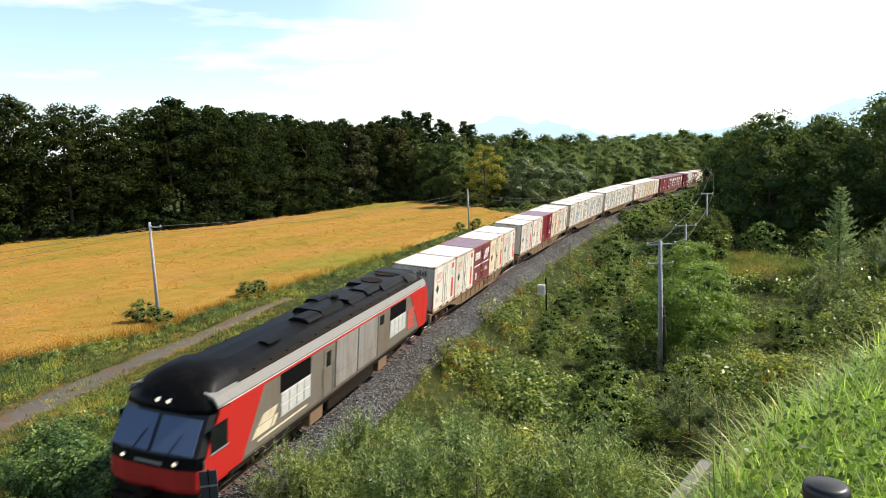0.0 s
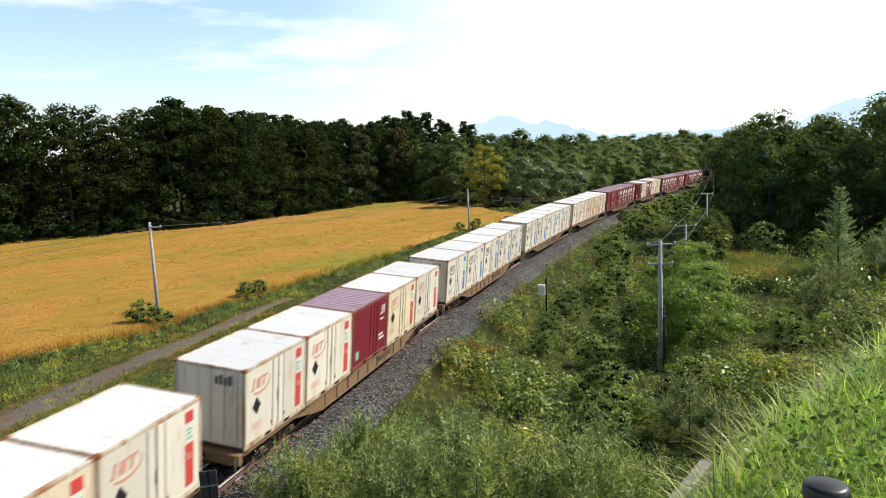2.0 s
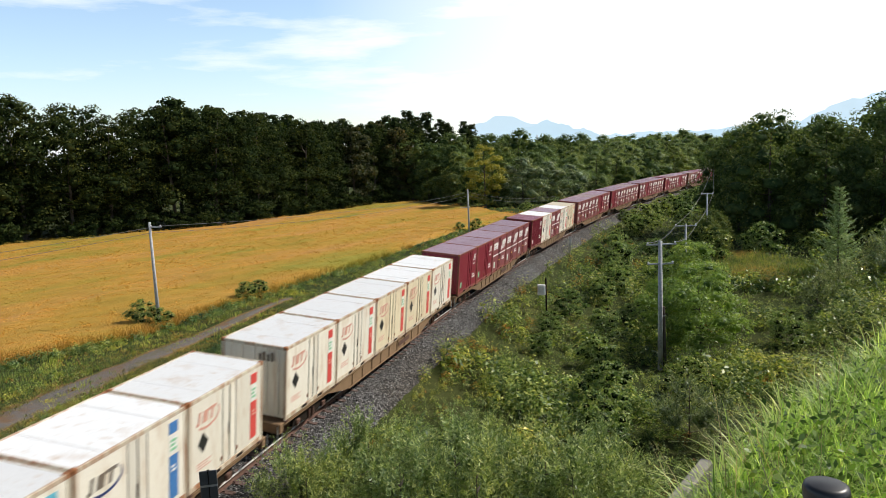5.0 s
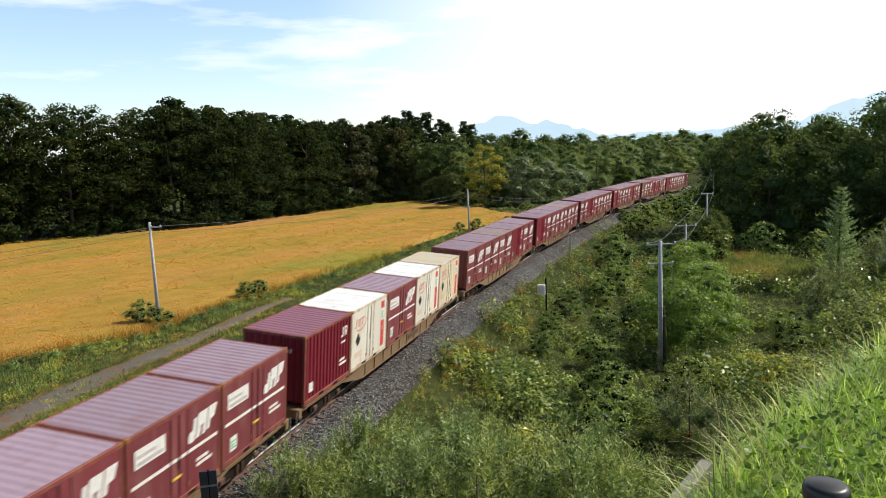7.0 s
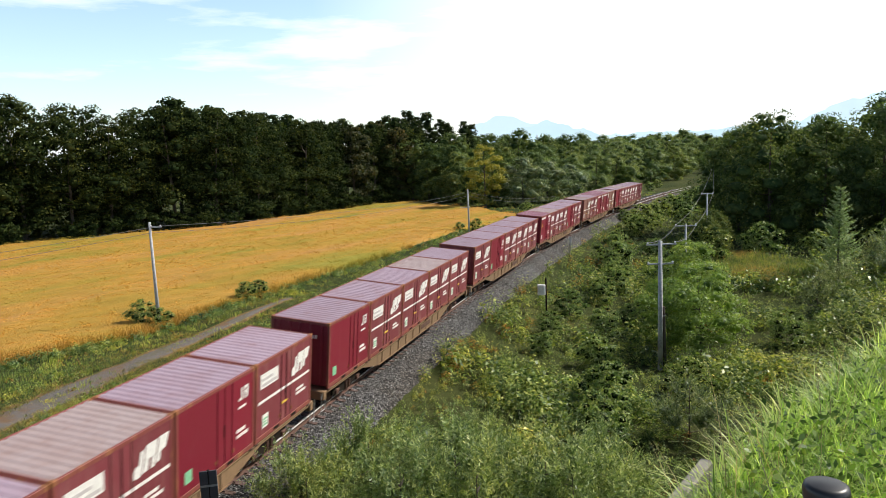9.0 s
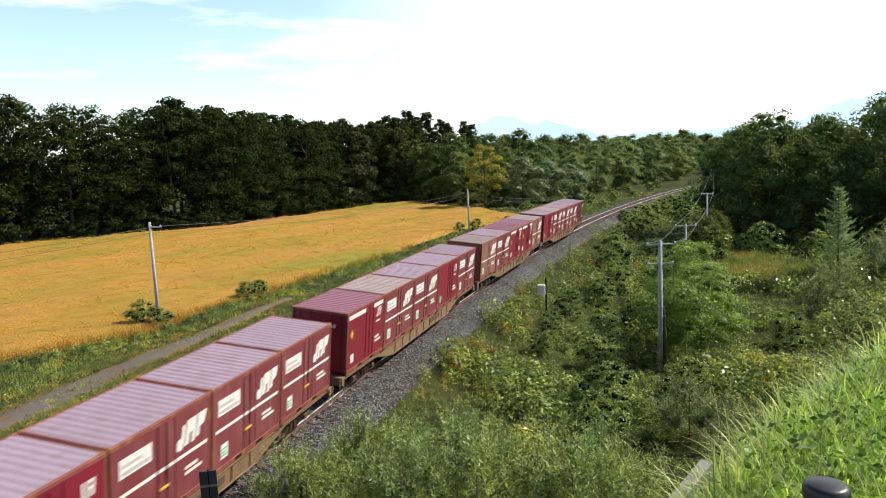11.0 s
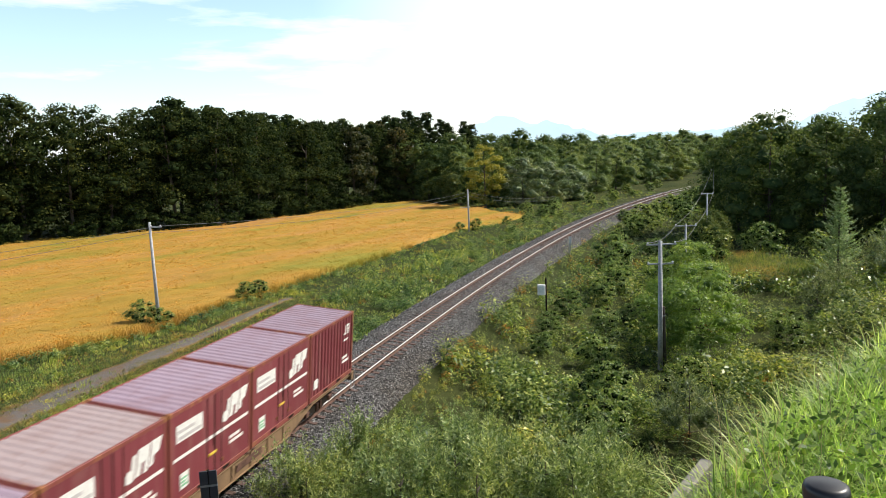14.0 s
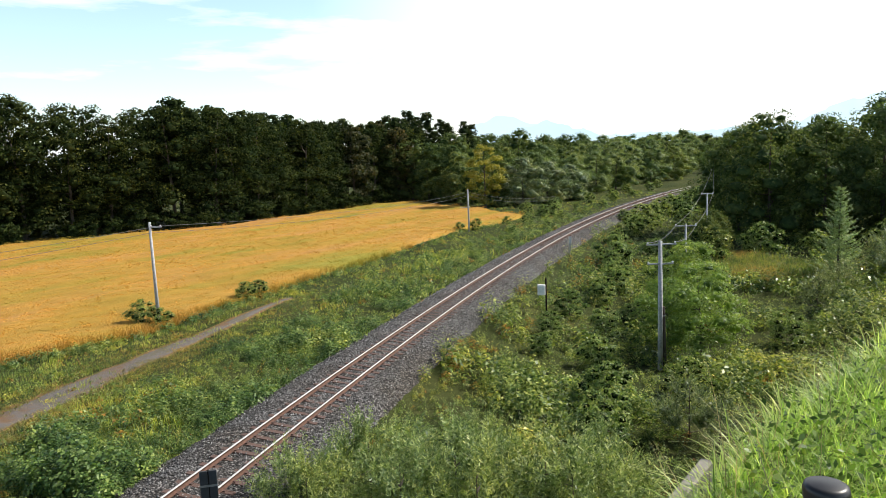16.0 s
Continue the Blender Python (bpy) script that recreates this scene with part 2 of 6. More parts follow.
M_AUTUMN = leafy("turning_leaves", [(0.036, 0.044, 0.017), (0.062, 0.063, 0.023), (0.095, 0.078, 0.029)], 0.7, 0.28)
M_YELLOW = leafy("yellow_leaves", [(0.20, 0.20, 0.035), (0.30, 0.28, 0.05), (0.40, 0.33, 0.06)], 0.5, 0.4, drift=0.3)
M_WILLOW = leafy("willow_leaves", [(0.099, 0.140, 0.061), (0.144, 0.189, 0.081), (0.189, 0.236, 0.104), (0.252, 0.293, 0.144)], 0.55, 0.4, drift=0.6, spec=0.2)
M_YOUNG = leafy("young_willow_leaves", [(0.12, 0.185, 0.05), (0.20, 0.28, 0.075), (0.30, 0.385, 0.11)], 0.5, 0.4, drift=0.4)
M_SALLOW = leafy("sallow_leaves", [(0.084, 0.132, 0.056), (0.157, 0.224, 0.090), (0.263, 0.336, 0.146), (0.437, 0.482, 0.280)], 0.42, 0.32, drift=0.7)
M_GREYWIL = leafy("grey_willow_leaves", [(0.09, 0.125, 0.072), (0.17, 0.215, 0.125), (0.30, 0.335, 0.22)], 0.42, 0.3)
M_SHRUB = leafy("shrub_leaves", [(0.046, 0.088, 0.031), (0.121, 0.189, 0.055), (0.231, 0.303, 0.090), (0.385, 0.407, 0.154)], 0.4, 0.3, 0.22, spec=0.3)
M_WEED = leafy("weed_leaves", [(0.047, 0.092, 0.034), (0.118, 0.188, 0.058), (0.224, 0.297, 0.095), (0.414, 0.448, 0.179)], 0.4, 0.3, 0.22, spec=0.3)
M_HERB = leafy("herb_leaves", [(0.05, 0.10, 0.022), (0.10, 0.17, 0.04), (0.17, 0.24, 0.06)], 0.45, 0.25)
M_TALL = leafy("tall_grass_blades", [(0.16, 0.27, 0.055), (0.34, 0.48, 0.11), (0.54, 0.64, 0.20), (0.68, 0.66, 0.36)], 0.42, 0.45, drift=0.5, spec=0.35)
M_VERGE = leafy("verge_grass_blades", [(0.154, 0.226, 0.055), (0.275, 0.347, 0.083), (0.407, 0.451, 0.127), (0.506, 0.429, 0.198)], 0.55, 0.4, 0.22)
M_SEDGE = leafy("sedge_blades", [(0.075, 0.125, 0.03), (0.13, 0.18, 0.042), (0.20, 0.23, 0.06), (0.26, 0.23, 0.09)], 0.55, 0.35, 0.3)
M_DRY = leafy("dry_grass_blades", [(0.26, 0.23, 0.08), (0.36, 0.29, 0.11), (0.33, 0.20, 0.09), (0.24, 0.28, 0.07)], 0.7, 0.35, 0.4)
M_RUSTY = leafy("rusty_weeds", [(0.18, 0.12, 0.04), (0.36, 0.22, 0.045), (0.24, 0.12, 0.05), (0.42, 0.28, 0.06)], 0.6, 0.3, drift=0.4)
M_FIR = leafy("conifer_needles", [(0.15, 0.22, 0.11), (0.25, 0.33, 0.175), (0.38, 0.45, 0.27)], 0.6, 0.35, drift=0.3)
M_CROP = leafy("ripe_crop_stalks", [(0.45, 0.26, 0.065), (0.50, 0.285, 0.08), (0.55, 0.31, 0.11), (0.46, 0.30, 0.07)], 0.85, 0.2, 0.06, 0.2, True, 0.05)
M_STRAW = leafy("straw", [(0.34, 0.27, 0.16), (0.45, 0.36, 0.22)], 0.7, 0.3)
M_FLOWER = plain("yellow_petals", (0.7, 0.5, 0.03), 0.6)
M_CONC = plain("weathered_concrete", (0.23, 0.215, 0.185), 0.85, var=0.25)
M_POLE = plain("concrete_pole", (0.40, 0.40, 0.41), 0.8, var=0.25)
M_STEELGREY = plain("galvanised_steel", (0.45, 0.46, 0.48), 0.45, 0.6)
M_BLACK = plain("black_paint", (0.018, 0.019, 0.022), 0.4)
M_DARK = plain("grimy_underframe", (0.022, 0.017, 0.013), 0.9, var=0.4, spec=0.1)
M_SOOT = plain("soot_black_opening", (0.006, 0.006, 0.006), 0.9, spec=0.05)
M_GLASSD = plain("dark_side_glass", (0.008, 0.010, 0.013), 0.12, spec=0.3)
M_RAILTOP = plain("polished_rail", (0.72, 0.71, 0.69), 0.35, 0.4)
M_RUST = plain("rusty_steel", (0.105, 0.052, 0.036), 0.85, var=0.35)
M_SLEEPER = island_mat("dark_sleeper", [(0.065, 0.042, 0.036), (0.115, 0.07, 0.057)], 0.9)
M_CREAM = painted("cream_paint", (0.74, 0.65, 0.47), (0.40, 0.20, 0.07), 0.6, scale=2.2, jitter=0.08, lo=0.53)
M_OFFW = painted("offwhite_paint", (0.76, 0.72, 0.63), (0.42, 0.24, 0.10), 0.55, scale=2.2, lo=0.53)
M_ROOFW = painted("white_roof", (0.71, 0.725, 0.745), (0.42, 0.28, 0.16), 0.6, 0.5, 1.3)
M_ROOFY = painted("stained_white_roof", (0.54, 0.48, 0.36), (0.36, 0.26, 0.13), 0.7, 0.6, 0.9)
M_MAROON = painted("maroon_paint", (0.195, 0.042, 0.052), (0.32, 0.17, 0.15), 0.4, 0.5, lo=0.52)
M_RED = painted("claret_paint", (0.21, 0.018, 0.036), (0.28, 0.11, 0.11), 0.22, 0.42)
M_BROWN = painted("faded_brown_paint", (0.25, 0.115, 0.085), (0.36, 0.24, 0.2), 0.35, 0.6)
M_ROOFP = painted("chalky_purple_roof", (0.36, 0.27, 0.335), (0.24, 0.12, 0.12), 0.4, 0.55, 0.9, lo=0.5)
M_ROOFG = painted("grey_weathered_roof", (0.38, 0.30, 0.30), (0.26, 0.15, 0.12), 0.4, 0.6, 0.9, lo=0.5)
M_ROOFR = painted("claret_roof", (0.29, 0.13, 0.18), (0.2, 0.06, 0.06), 0.25, 0.5, 0.9)
M_EDGEC = painted("rust_stained_cream", (0.62, 0.57, 0.46), (0.30, 0.11, 0.035), 0.95, 0.6, 2.6, lo=0.47)
M_EDGEM = painted("rust_stained_maroon", (0.22, 0.06, 0.05), (0.40, 0.20, 0.07), 0.9, 0.6, 2.6, lo=0.55)
M_CASTING = plain("orange_rust", (0.27, 0.11, 0.045), 0.9, var=0.4)
M_STRIPER = plain("red_stripe", (0.62, 0.075, 0.065), 0.5)
M_STRIPEB = plain("blue_stripe", (0.06, 0.19, 0.46), 0.5)
M_NAVY = plain("navy_marking", (0.03, 0.05, 0.16), 0.5)
M_STRIPEC = plain("cyan_stripe", (0.12, 0.42, 0.55), 0.5)
M_MARKW = plain("white_marking", (0.74, 0.73, 0.70), 0.5)
M_SIGNGREY = plain("faded_grey_print", (0.5, 0.47, 0.47), 0.6)
M_MARKK = plain("black_marking", (0.02, 0.02, 0.02), 0.5)
M_MARKY = plain("yellow_marking", (0.6, 0.42, 0.06), 0.5)
M_MARKG = plain("green_marking", (0.22, 0.5, 0.3), 0.5)
M_MARKP = plain("faded_red_marking", (0.62, 0.33, 0.26), 0.5)
M_SILL = painted("wagon_brown", (0.23, 0.145, 0.08), (0.08, 0.045, 0.028), 0.7, 0.8, 2.0)
M_LRED = painted("signal_red_paint", (0.56, 0.026, 0.022), (0.22, 0.04, 0.03), 0.3, 0.4)
M_LGREY = painted("taupe_grey_paint", (0.185, 0.165, 0.14), (0.16, 0.10, 0.06), 0.6, 0.42, lo=0.48)
M_LBAND = painted("light_grey_paint", (0.25, 0.24, 0.225), (0.15, 0.11, 0.085), 0.45, 0.5)
M_LDOOR = painted("pale_grey_door_paint", (0.33, 0.315, 0.30), (0.17, 0.12, 0.085), 0.6, 0.45, lo=0.46)
M_LROOF = painted("sooty_black_roof", (0.0055, 0.0055, 0.006), (0.022, 0.019, 0.018), 0.5, 0.42, spec=0.09, lo=0.5)
M_GRILLE = plain("aluminium_grille", (0.60, 0.60, 0.575), 0.5, 0.1)
M_LAMP = plain("headlamp_glow", (0.9, 0.85, 0.7), 0.3, 0, 1.2)
M_SIGNW = plain("white_enamel", (0.78, 0.78, 0.76), 0.4)
M_WIRE = plain("overhead_wire", (0.12, 0.12, 0.13), 0.5)

# ---- mesh helpers ----

def mesh_np(name, V, F):
    me = bpy.data.meshes.new(name)
    V, F = np.asarray(V, np.float32), np.asarray(F, np.int32)
    n, k = F.shape
    me.vertices.add(len(V))
    me.vertices.foreach_set("co", V.ravel())
    me.loops.add(n * k)
    me.loops.foreach_set("vertex_index", F.ravel())
    me.polygons.add(n)
    me.polygons.foreach_set("loop_start", np.arange(n, dtype=np.int32) * k)
    me.update(calc_edges=True)
    return me


def obj(name, me, mat, parent=None, smooth=False, label=""):
    ob = new(name, me)
    if mat is not None and not me.materials:
        me.materials.append(mat)
    if smooth:
        me.polygons.foreach_set("use_smooth", np.ones(len(me.polygons), bool))
    if parent is not None:
        ob.parent = parent
    if label:
        ob["label"] = label
    return ob


def part(name, bm, mat, parent, label="", smooth=False):
    me = bpy.data.meshes.new(name)
    bm.to_mesh(me)
    bm.free()
    return obj(name, me, mat, parent, smooth, label)


def thing(name, label, category, group="", kind="", m=None):
    e = new(name)
    e.empty_display_size = 0.3
    if m is not None:
        e.matrix_basis = m
    return tagged(e, label, category, group, kind)


def bx(bm, x0, x1, y0, y1, z0, z1, bevel=0.0):
    """A box from corner to corner, edges bevelled."""
    r = bmesh.ops.create_cube(bm, size=1.0, matrix=Matrix.Translation(((x0 + x1) / 2, (y0 + y1) / 2, (z0 + z1) / 2)) @ Matrix.Diagonal((abs(x1 - x0), abs(y1 - y0), abs(z1 - z0), 1)))
    if bevel:
        es = list({e for v in r["verts"] for e in v.link_edges})
        bmesh.ops.bevel(bm, geom=es, offset=bevel, segments=1, affect="EDGES")
    return bm


def box(*a, bevel=0.0):
    return bx(bmesh.new(), *a, bevel=bevel)


def cyl(bm, p0, p1, r0, r1=None, seg=12):
    p0, p1 = Vector(p0), Vector(p1)
    r1 = r0 if r1 is None else r1
    d = p1 - p0
    m = Matrix.Translation((p0 + p1) / 2) @ d.to_track_quat("Z", "Y").to_matrix().to_4x4()
    bmesh.ops.create_cone(bm, cap_ends=True, segments=seg, radius1=r0, radius2=r1, depth=d.length, matrix=m)
    return bm


def prism(bm, pts, axis, a, b):
    """A flat outline pushed from a to b along an axis ('x': points are y, z)."""
    lo = [bm.verts.new((a, *p) if axis == "x" else (p[0], a, p[1]) if axis == "y" else (*p, a)) for p in pts]
    hi = [bm.verts.new((b, *p) if axis == "x" else (p[0], b, p[1]) if axis == "y" else (*p, b)) for p in pts]
    n = len(pts)
    fs = [bm.faces.new(lo), bm.faces.new(hi)] + [bm.faces.new((lo[i], lo[(i + 1) % n], hi[(i + 1) % n], hi[i])) for i in range(n)]
    bmesh.ops.recalc_face_normals(bm, faces=fs)
    return bm


# ---- the line of the track ----
S_MIN, S_MAX, DS = -330.0, 460.0, 0.5
SS = np.arange(S_MIN, S_MAX, DS)
KAPPA = np.interp(SS, [-60, 0, 15, 45, 60, 80, 100, 130, 460], [0.0, 0.0018, 0.0020, 0.00175, 0.0018, 0.0021, 0.0021, 0.0018, 0.0018])
HEAD = np.concatenate([[0], np.cumsum((KAPPA[1:] + KAPPA[:-1]) / 2 * DS)])
I0 = int(round(-S_MIN / DS))
HEAD += 0.27 - HEAD[I0]
TX = np.concatenate([[0], np.cumsum((np.sin(HEAD[1:]) + np.sin(HEAD[:-1])) / 2 * DS)])
TY = np.concatenate([[0], np.cumsum((np.cos(HEAD[1:]) + np.cos(HEAD[:-1])) / 2 * DS)])
TX += -9.5217 - TX[I0]
TY += 12.4253 - TY[I0]
CANT = 0.1018


def grade(s):
    return 0.0007 * (np.clip(s, 0, 60) - 20) - 0.0015 * np.clip(np.asarray(s) - 60, 0, 250)


def on_track(s, u=0.0, z=0.0):
    """World place at distance s along the line, u to its right and z above the rails."""
    h = np.interp(s, SS, HEAD)
    o = u * math.cos(CANT) + z * math.sin(CANT)
    zz = z * math.cos(CANT) - u * math.sin(CANT) + grade(s)
    return np.stack(np.broadcast_arrays(np.interp(s, SS, TX) + o * np.cos(h), np.interp(s, SS, TY) - o * np.sin(h), zz), -1)


def rail_pose(s):
    """Pose at s: y along the line, z up from the canted track."""
    x, y, z = on_track(s)
    return Matrix.Translation((x, y, z)) @ Matrix.Rotation(-float(np.interp(s, SS, HEAD)), 4, "Z") @ Matrix.Rotation(CANT, 4, "Y")


def side_of(x, y):
    """Distance along and to the right of the line, for arrays of places."""
    x, y = np.atleast_1d(x).astype(float), np.atleast_1d(y).astype(float)
    tx, ty, th, ts = TX[::6], TY[::6], HEAD[::6], SS[::6]
    so, uo = np.empty(len(x)), np.empty(len(x))
    for a in range(0, len(x), 20000):
        sl = slice(a, a + 20000)
        i = np.argmin((x[sl, None] - tx) ** 2 + (y[sl, None] - ty) ** 2, axis=1)
        dx, dy = x[sl] - tx[i], y[sl] - ty[i]
        along = dx * np.sin(th[i]) + dy * np.cos(th[i])
        uo[sl] = dx * np.cos(th[i]) - dy * np.sin(th[i])
        so[sl] = ts[i] + along
    return so, uo


def smooth(a, b, x):
    t = np.clip((x - a) / (b - a), 0, 1)
    return t * t * (3 - 2 * t)


def wob(x, y, f, seed=0.0):
    return (np.sin(x * f + 1.3 * np.sin(y * f * 0.7 + seed) + seed) + np.sin(y * f * 1.13 + 1.7 * np.sin(x * f * 0.6 - seed) + 2.1 * seed)) * 0.5


CREST_A, CREST_N = np.array((2.22, 5.07)), np.array((-0.69, 0.724))


def height(x, y):
    """The lie of the land."""
    x, y = np.atleast_1d(x).astype(float), np.atleast_1d(y).astype(float)
    s, u = side_of(x, y)
    g = grade(s)
    z = np.interp(u, [-40, -22, -14, -9, -6, -3.4, -2.6, -1.5, 1.5, 2.7, 3.6, 6, 10, 16, 30, 60], [-0.25, -0.3, -0.4, -0.45, -0.5, -0.6, -0.45, -0.4, -0.7, -1.15, -1.3, -1.8, -2.3, -2.4, -2.0, -1.0])
    far = smooth(60, 200, np.hypot(x, y - 40))
    z = z * (1 - 0.6 * far) + g * (1 - far) + 0.8 * far
    z = z + 0.12 * wob(x, y, 0.45, 1.0) * smooth(2.8, 5, np.abs(u)) + 0.35 * wob(x, y, 0.16, 2.0) * smooth(5, 12, u)
    # road embankment on which the camera stands
    e = (x - CREST_A[0]) * CREST_N[0] + (y - CREST_A[1]) * CREST_N[1]
    a = (x - CREST_A[0]) * CREST_N[1] - (y - CREST_A[1]) * CREST_N[0]
    top = 6.75 + 0.02 * np.clip(a, -5, 12) + 0.05 * wob(x, y, 1.1, 3.0)
    bank = np.where(e < 0, top - 0.03 * np.abs(e), top - e / 0.55)
    bank = -9 + (bank + 9) * smooth(8.2, 9.6, u)
    return np.maximum(z, bank)


# ---- ground, field, path ----
FIELD = [(-90, -6), (-36, 20), (-22.6, 34.4), (-17.2, 40.3), (-7.7, 63.5), (2.0, 87), (13.5, 105.2), (8, 121), (-5.9, 146), (-14, 141), (-33.2, 107.7), (-58.3, 92), (-110, 68)]
PATH = [(-33, -25), (-25.5, 2), (-20.2, 19.5), (-17.6, 28.3), (-15.0, 36.8), (-12.6, 44.6), (-11.2, 49.5)]


def in_poly(x, y, poly):
    inside = np.zeros(len(x), bool)
    for (x0, y0), (x1, y1) in zip(poly, poly[1:] + poly[:1]):
        c = ((y0 > y) != (y1 > y)) & (x < (x1 - x0) * (y - y0) / (y1 - y0 + 1e-12) + x0)
        inside ^= c
    return inside


def dist_line(x, y, line):
    d = np.full(len(x), 1e9)
    for (x0, y0), (x1, y1) in zip(line, line[1:]):
        ex, ey = x1 - x0, y1 - y0
        t = np.clip(((x - x0) * ex + (y - y0) * ey) / (ex * ex + ey * ey), 0, 1)
        d = np.minimum(d, np.hypot(x - x0 - t * ex, y - y0 - t * ey))
    return d


def grid_faces(nx, ny):
    i = np.arange(nx - 1)[:, None] * ny + np.arange(ny - 1)[None, :]
    return np.stack([i, i + ny, i + ny + 1, i + 1], -1).reshape(-1, 4)


def make_ground():
    t = np.linspace(-1, 1, 210)
    gx = 62 * t + 4200 * t ** 9
    gy = 45 + 75 * t + 4200 * t ** 9
    X, Y = np.meshgrid(gx, gy, indexing="ij")
    x, y = X.ravel(), Y.ravel()
    V = np.stack([x, y, height(x, y)], -1)
    ob = obj("ground", mesh_np("ground", V, grid_faces(len(gx), len(gy))), M_GROUND, smooth=True)
    tagged(ob, "rough green meadow ground running to the horizon", "ground", kind="structure")


def make_field():
    gx, gy = np.arange(-80, 16, 0.6), np.arange(4, 148, 0.6)
    X, Y = np.meshgrid(gx, gy, indexing="ij")
    x, y = X.ravel(), Y.ravel()
    z = height(x, y) + 0.42 + 0.07 * wob(x, y, 1.7, 4.0) + 0.05 * wob(x, y, 0.5, 5.0)
    F = grid_faces(len(gx), len(gy))
    cx, cy = x[F].mean(1), y[F].mean(1)
    F = F[in_poly(cx, cy, FIELD)]
    edge = dist_line(x, y, FIELD + FIELD[:1])
    z = z - 0.7 * (1 - smooth(0.0, 1.4, edge))
    ob = obj("crop_field", mesh_np("crop_field", np.stack([x, y, z], -1), F), M_FIELD, smooth=True)
    tagged(ob, "ripe golden soybean field with greenish streaks", "field", kind="structure")


def ribbon(name, line, half, lift, mat, n=60, taper=0.0):
    line = np.array(line, float)
    d = np.concatenate([[0], np.cumsum(np.hypot(*np.diff(line, axis=0).T))])
    q = np.linspace(0, d[-1], n)
    px, py = np.interp(q, d, line[:, 0]), np.interp(q, d, line[:, 1])
    tx, ty = np.gradient(px), np.gradient(py)
    l = np.hypot(tx, ty)
    nx, ny = ty / l, -tx / l
    offs = np.linspace(-1, 1, 7)
    w = half * (1 + 0.15 * np.sin(q * 0.9) + 0.1 * np.sin(q * 2.3)) * (1 - taper * smooth(0.62, 1.0, q / d[-1]))
    x = (px[:, None] + nx[:, None] * offs * w[:, None]).ravel()
    y = (py[:, None] + ny[:, None] * offs * w[:, None]).ravel()
    edge = np.tile(np.abs(offs) ** 4, n)
    z = height(x, y) + lift - 0.1 * edge
    return obj(name, mesh_np(name, np.stack([x, y, z], -1), grid_faces(n, 7)), mat, smooth=True)


make_ground()
make_field()
tagged(ribbon("path_verge", PATH, 2.4, 0.012, M_DIRT, taper=0.6), "trodden brown dirt edges of the farm track", "path", kind="structure")
tagged(ribbon("farm_path", PATH, 1.45, 0.04, M_PATH, taper=0.8), "bare grey-brown gravel farm track between field and railway", "path", kind="structure")


# ---- railway ----
def sweep(profile, s0, s1, step):
    """A strip along the line; profile points are (u, z) in the canted track."""
    s = np.arange(s0, s1 + 0.01, step)
    V = np.stack([on_track(s, u, z) for u, z in profile], 1).reshape(-1, 3)
    return V, grid_faces(len(s), len(profile))


BALLAST_PROFILE = [(-2.6, -0.62), (-2.15, -0.42), (-1.7, -0.20), (-1.4, -0.165), (-0.98, -0.19), (-0.45, -0.195), (0, -0.175), (0.45, -0.195), (0.98, -0.19), (1.45, -0.165), (1.75, -0.22), (2.2, -0.55), (2.75, -1.0)]


def make_ballast():
    V, F = sweep(BALLAST_PROFILE, -320, 440, 0.4)
    r = np.random.default_rng(3)
    V[:, 2] += r.normal(0, 0.018, len(V))
    V[:, :2] += r.normal(0, 0.02, (len(V), 2))
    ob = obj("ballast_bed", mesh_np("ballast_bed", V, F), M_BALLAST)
    tagged(ob, "grey crushed stone ballast bed under the rails", "ballast", kind="structure")
    # loose stones lying on the nearer bed
    n = 20000
    s = r.uniform(-4, 60, n)
    u = r.uniform(-2.5, 2.5, n)
    pu, pz = np.array(BALLAST_PROFILE).T
    z = np.interp(u, pu, pz) + 0.012
    P = on_track(s, u, z)
    T = np.array([(1, 0, -0.4), (-0.6, 0.9, -0.3), (-0.5, -0.8, -0.4), (0.1, 0.1, 0.8)])
    sz = r.uniform(0.022, 0.05, n)
    R = r.normal(0, 0.35, (n, 4, 3)) + T
    V = P[:, None, :] + R * sz[:, None, None]
    base = (np.arange(n) * 4)[:, None, None]
    F = (np.array([(0, 1, 3), (1, 2, 3), (2, 0, 3), (0, 2, 1)])[None] + base).reshape(-1, 3)
    tagged(obj("loose_stones", mesh_np("loose_stones", V.reshape(-1, 3), F), M_STONE), "loose grey ballast stones on the track bed", "stones", kind="stuff")


def make_rails():
    track = thing("railway_track", "single railway track with shiny worn rails on dark sleepers", "railway track", kind="structure")
    foot = [(-0.064, -0.17), (-0.064, -0.155), (-0.012, -0.13), (-0.012, -0.045), (-0.0325, -0.035), (-0.0325, -0.008)]
    prof = foot + [(-u, z) for u, z in reversed(foot)]
    head = [(-0.034, -0.016), (-0.034, -0.004), (-0.03, 0.001), (0.03, 0.001), (0.034, -0.004), (0.034, -0.016)]
    for c in (-0.566, 0.566):
        V, F = sweep([(c + u, z) for u, z in prof], -320, 440, 1.0)
        rail = obj("rail", mesh_np("rail", V, F), M_RUST, track, label="rust-brown rail web and foot")
        V, F = sweep([(c + u, z) for u, z in head], -320, 440, 1.0)
        obj("rail_head", mesh_np("rail_head", V, F), M_RAILTOP, rail, label="bright worn running surface")
    return track


def sleeper_mesh():
    bm = box(-1.0, 1.0, -0.105, 0.105, -0.30, -0.165, bevel=0.012)
    for c in (-0.566, 0.566):
        for sgn in (-1, 1):
            bx(bm, c + sgn * 0.11 - 0.045, c + sgn * 0.11 + 0.045, -0.06, 0.06, -0.166, -0.13)
    me = bpy.data.meshes.new("sleeper")
    bm.to_mesh(me)
    bm.free()
    me.materials.append(M_SLEEPER)
    return me


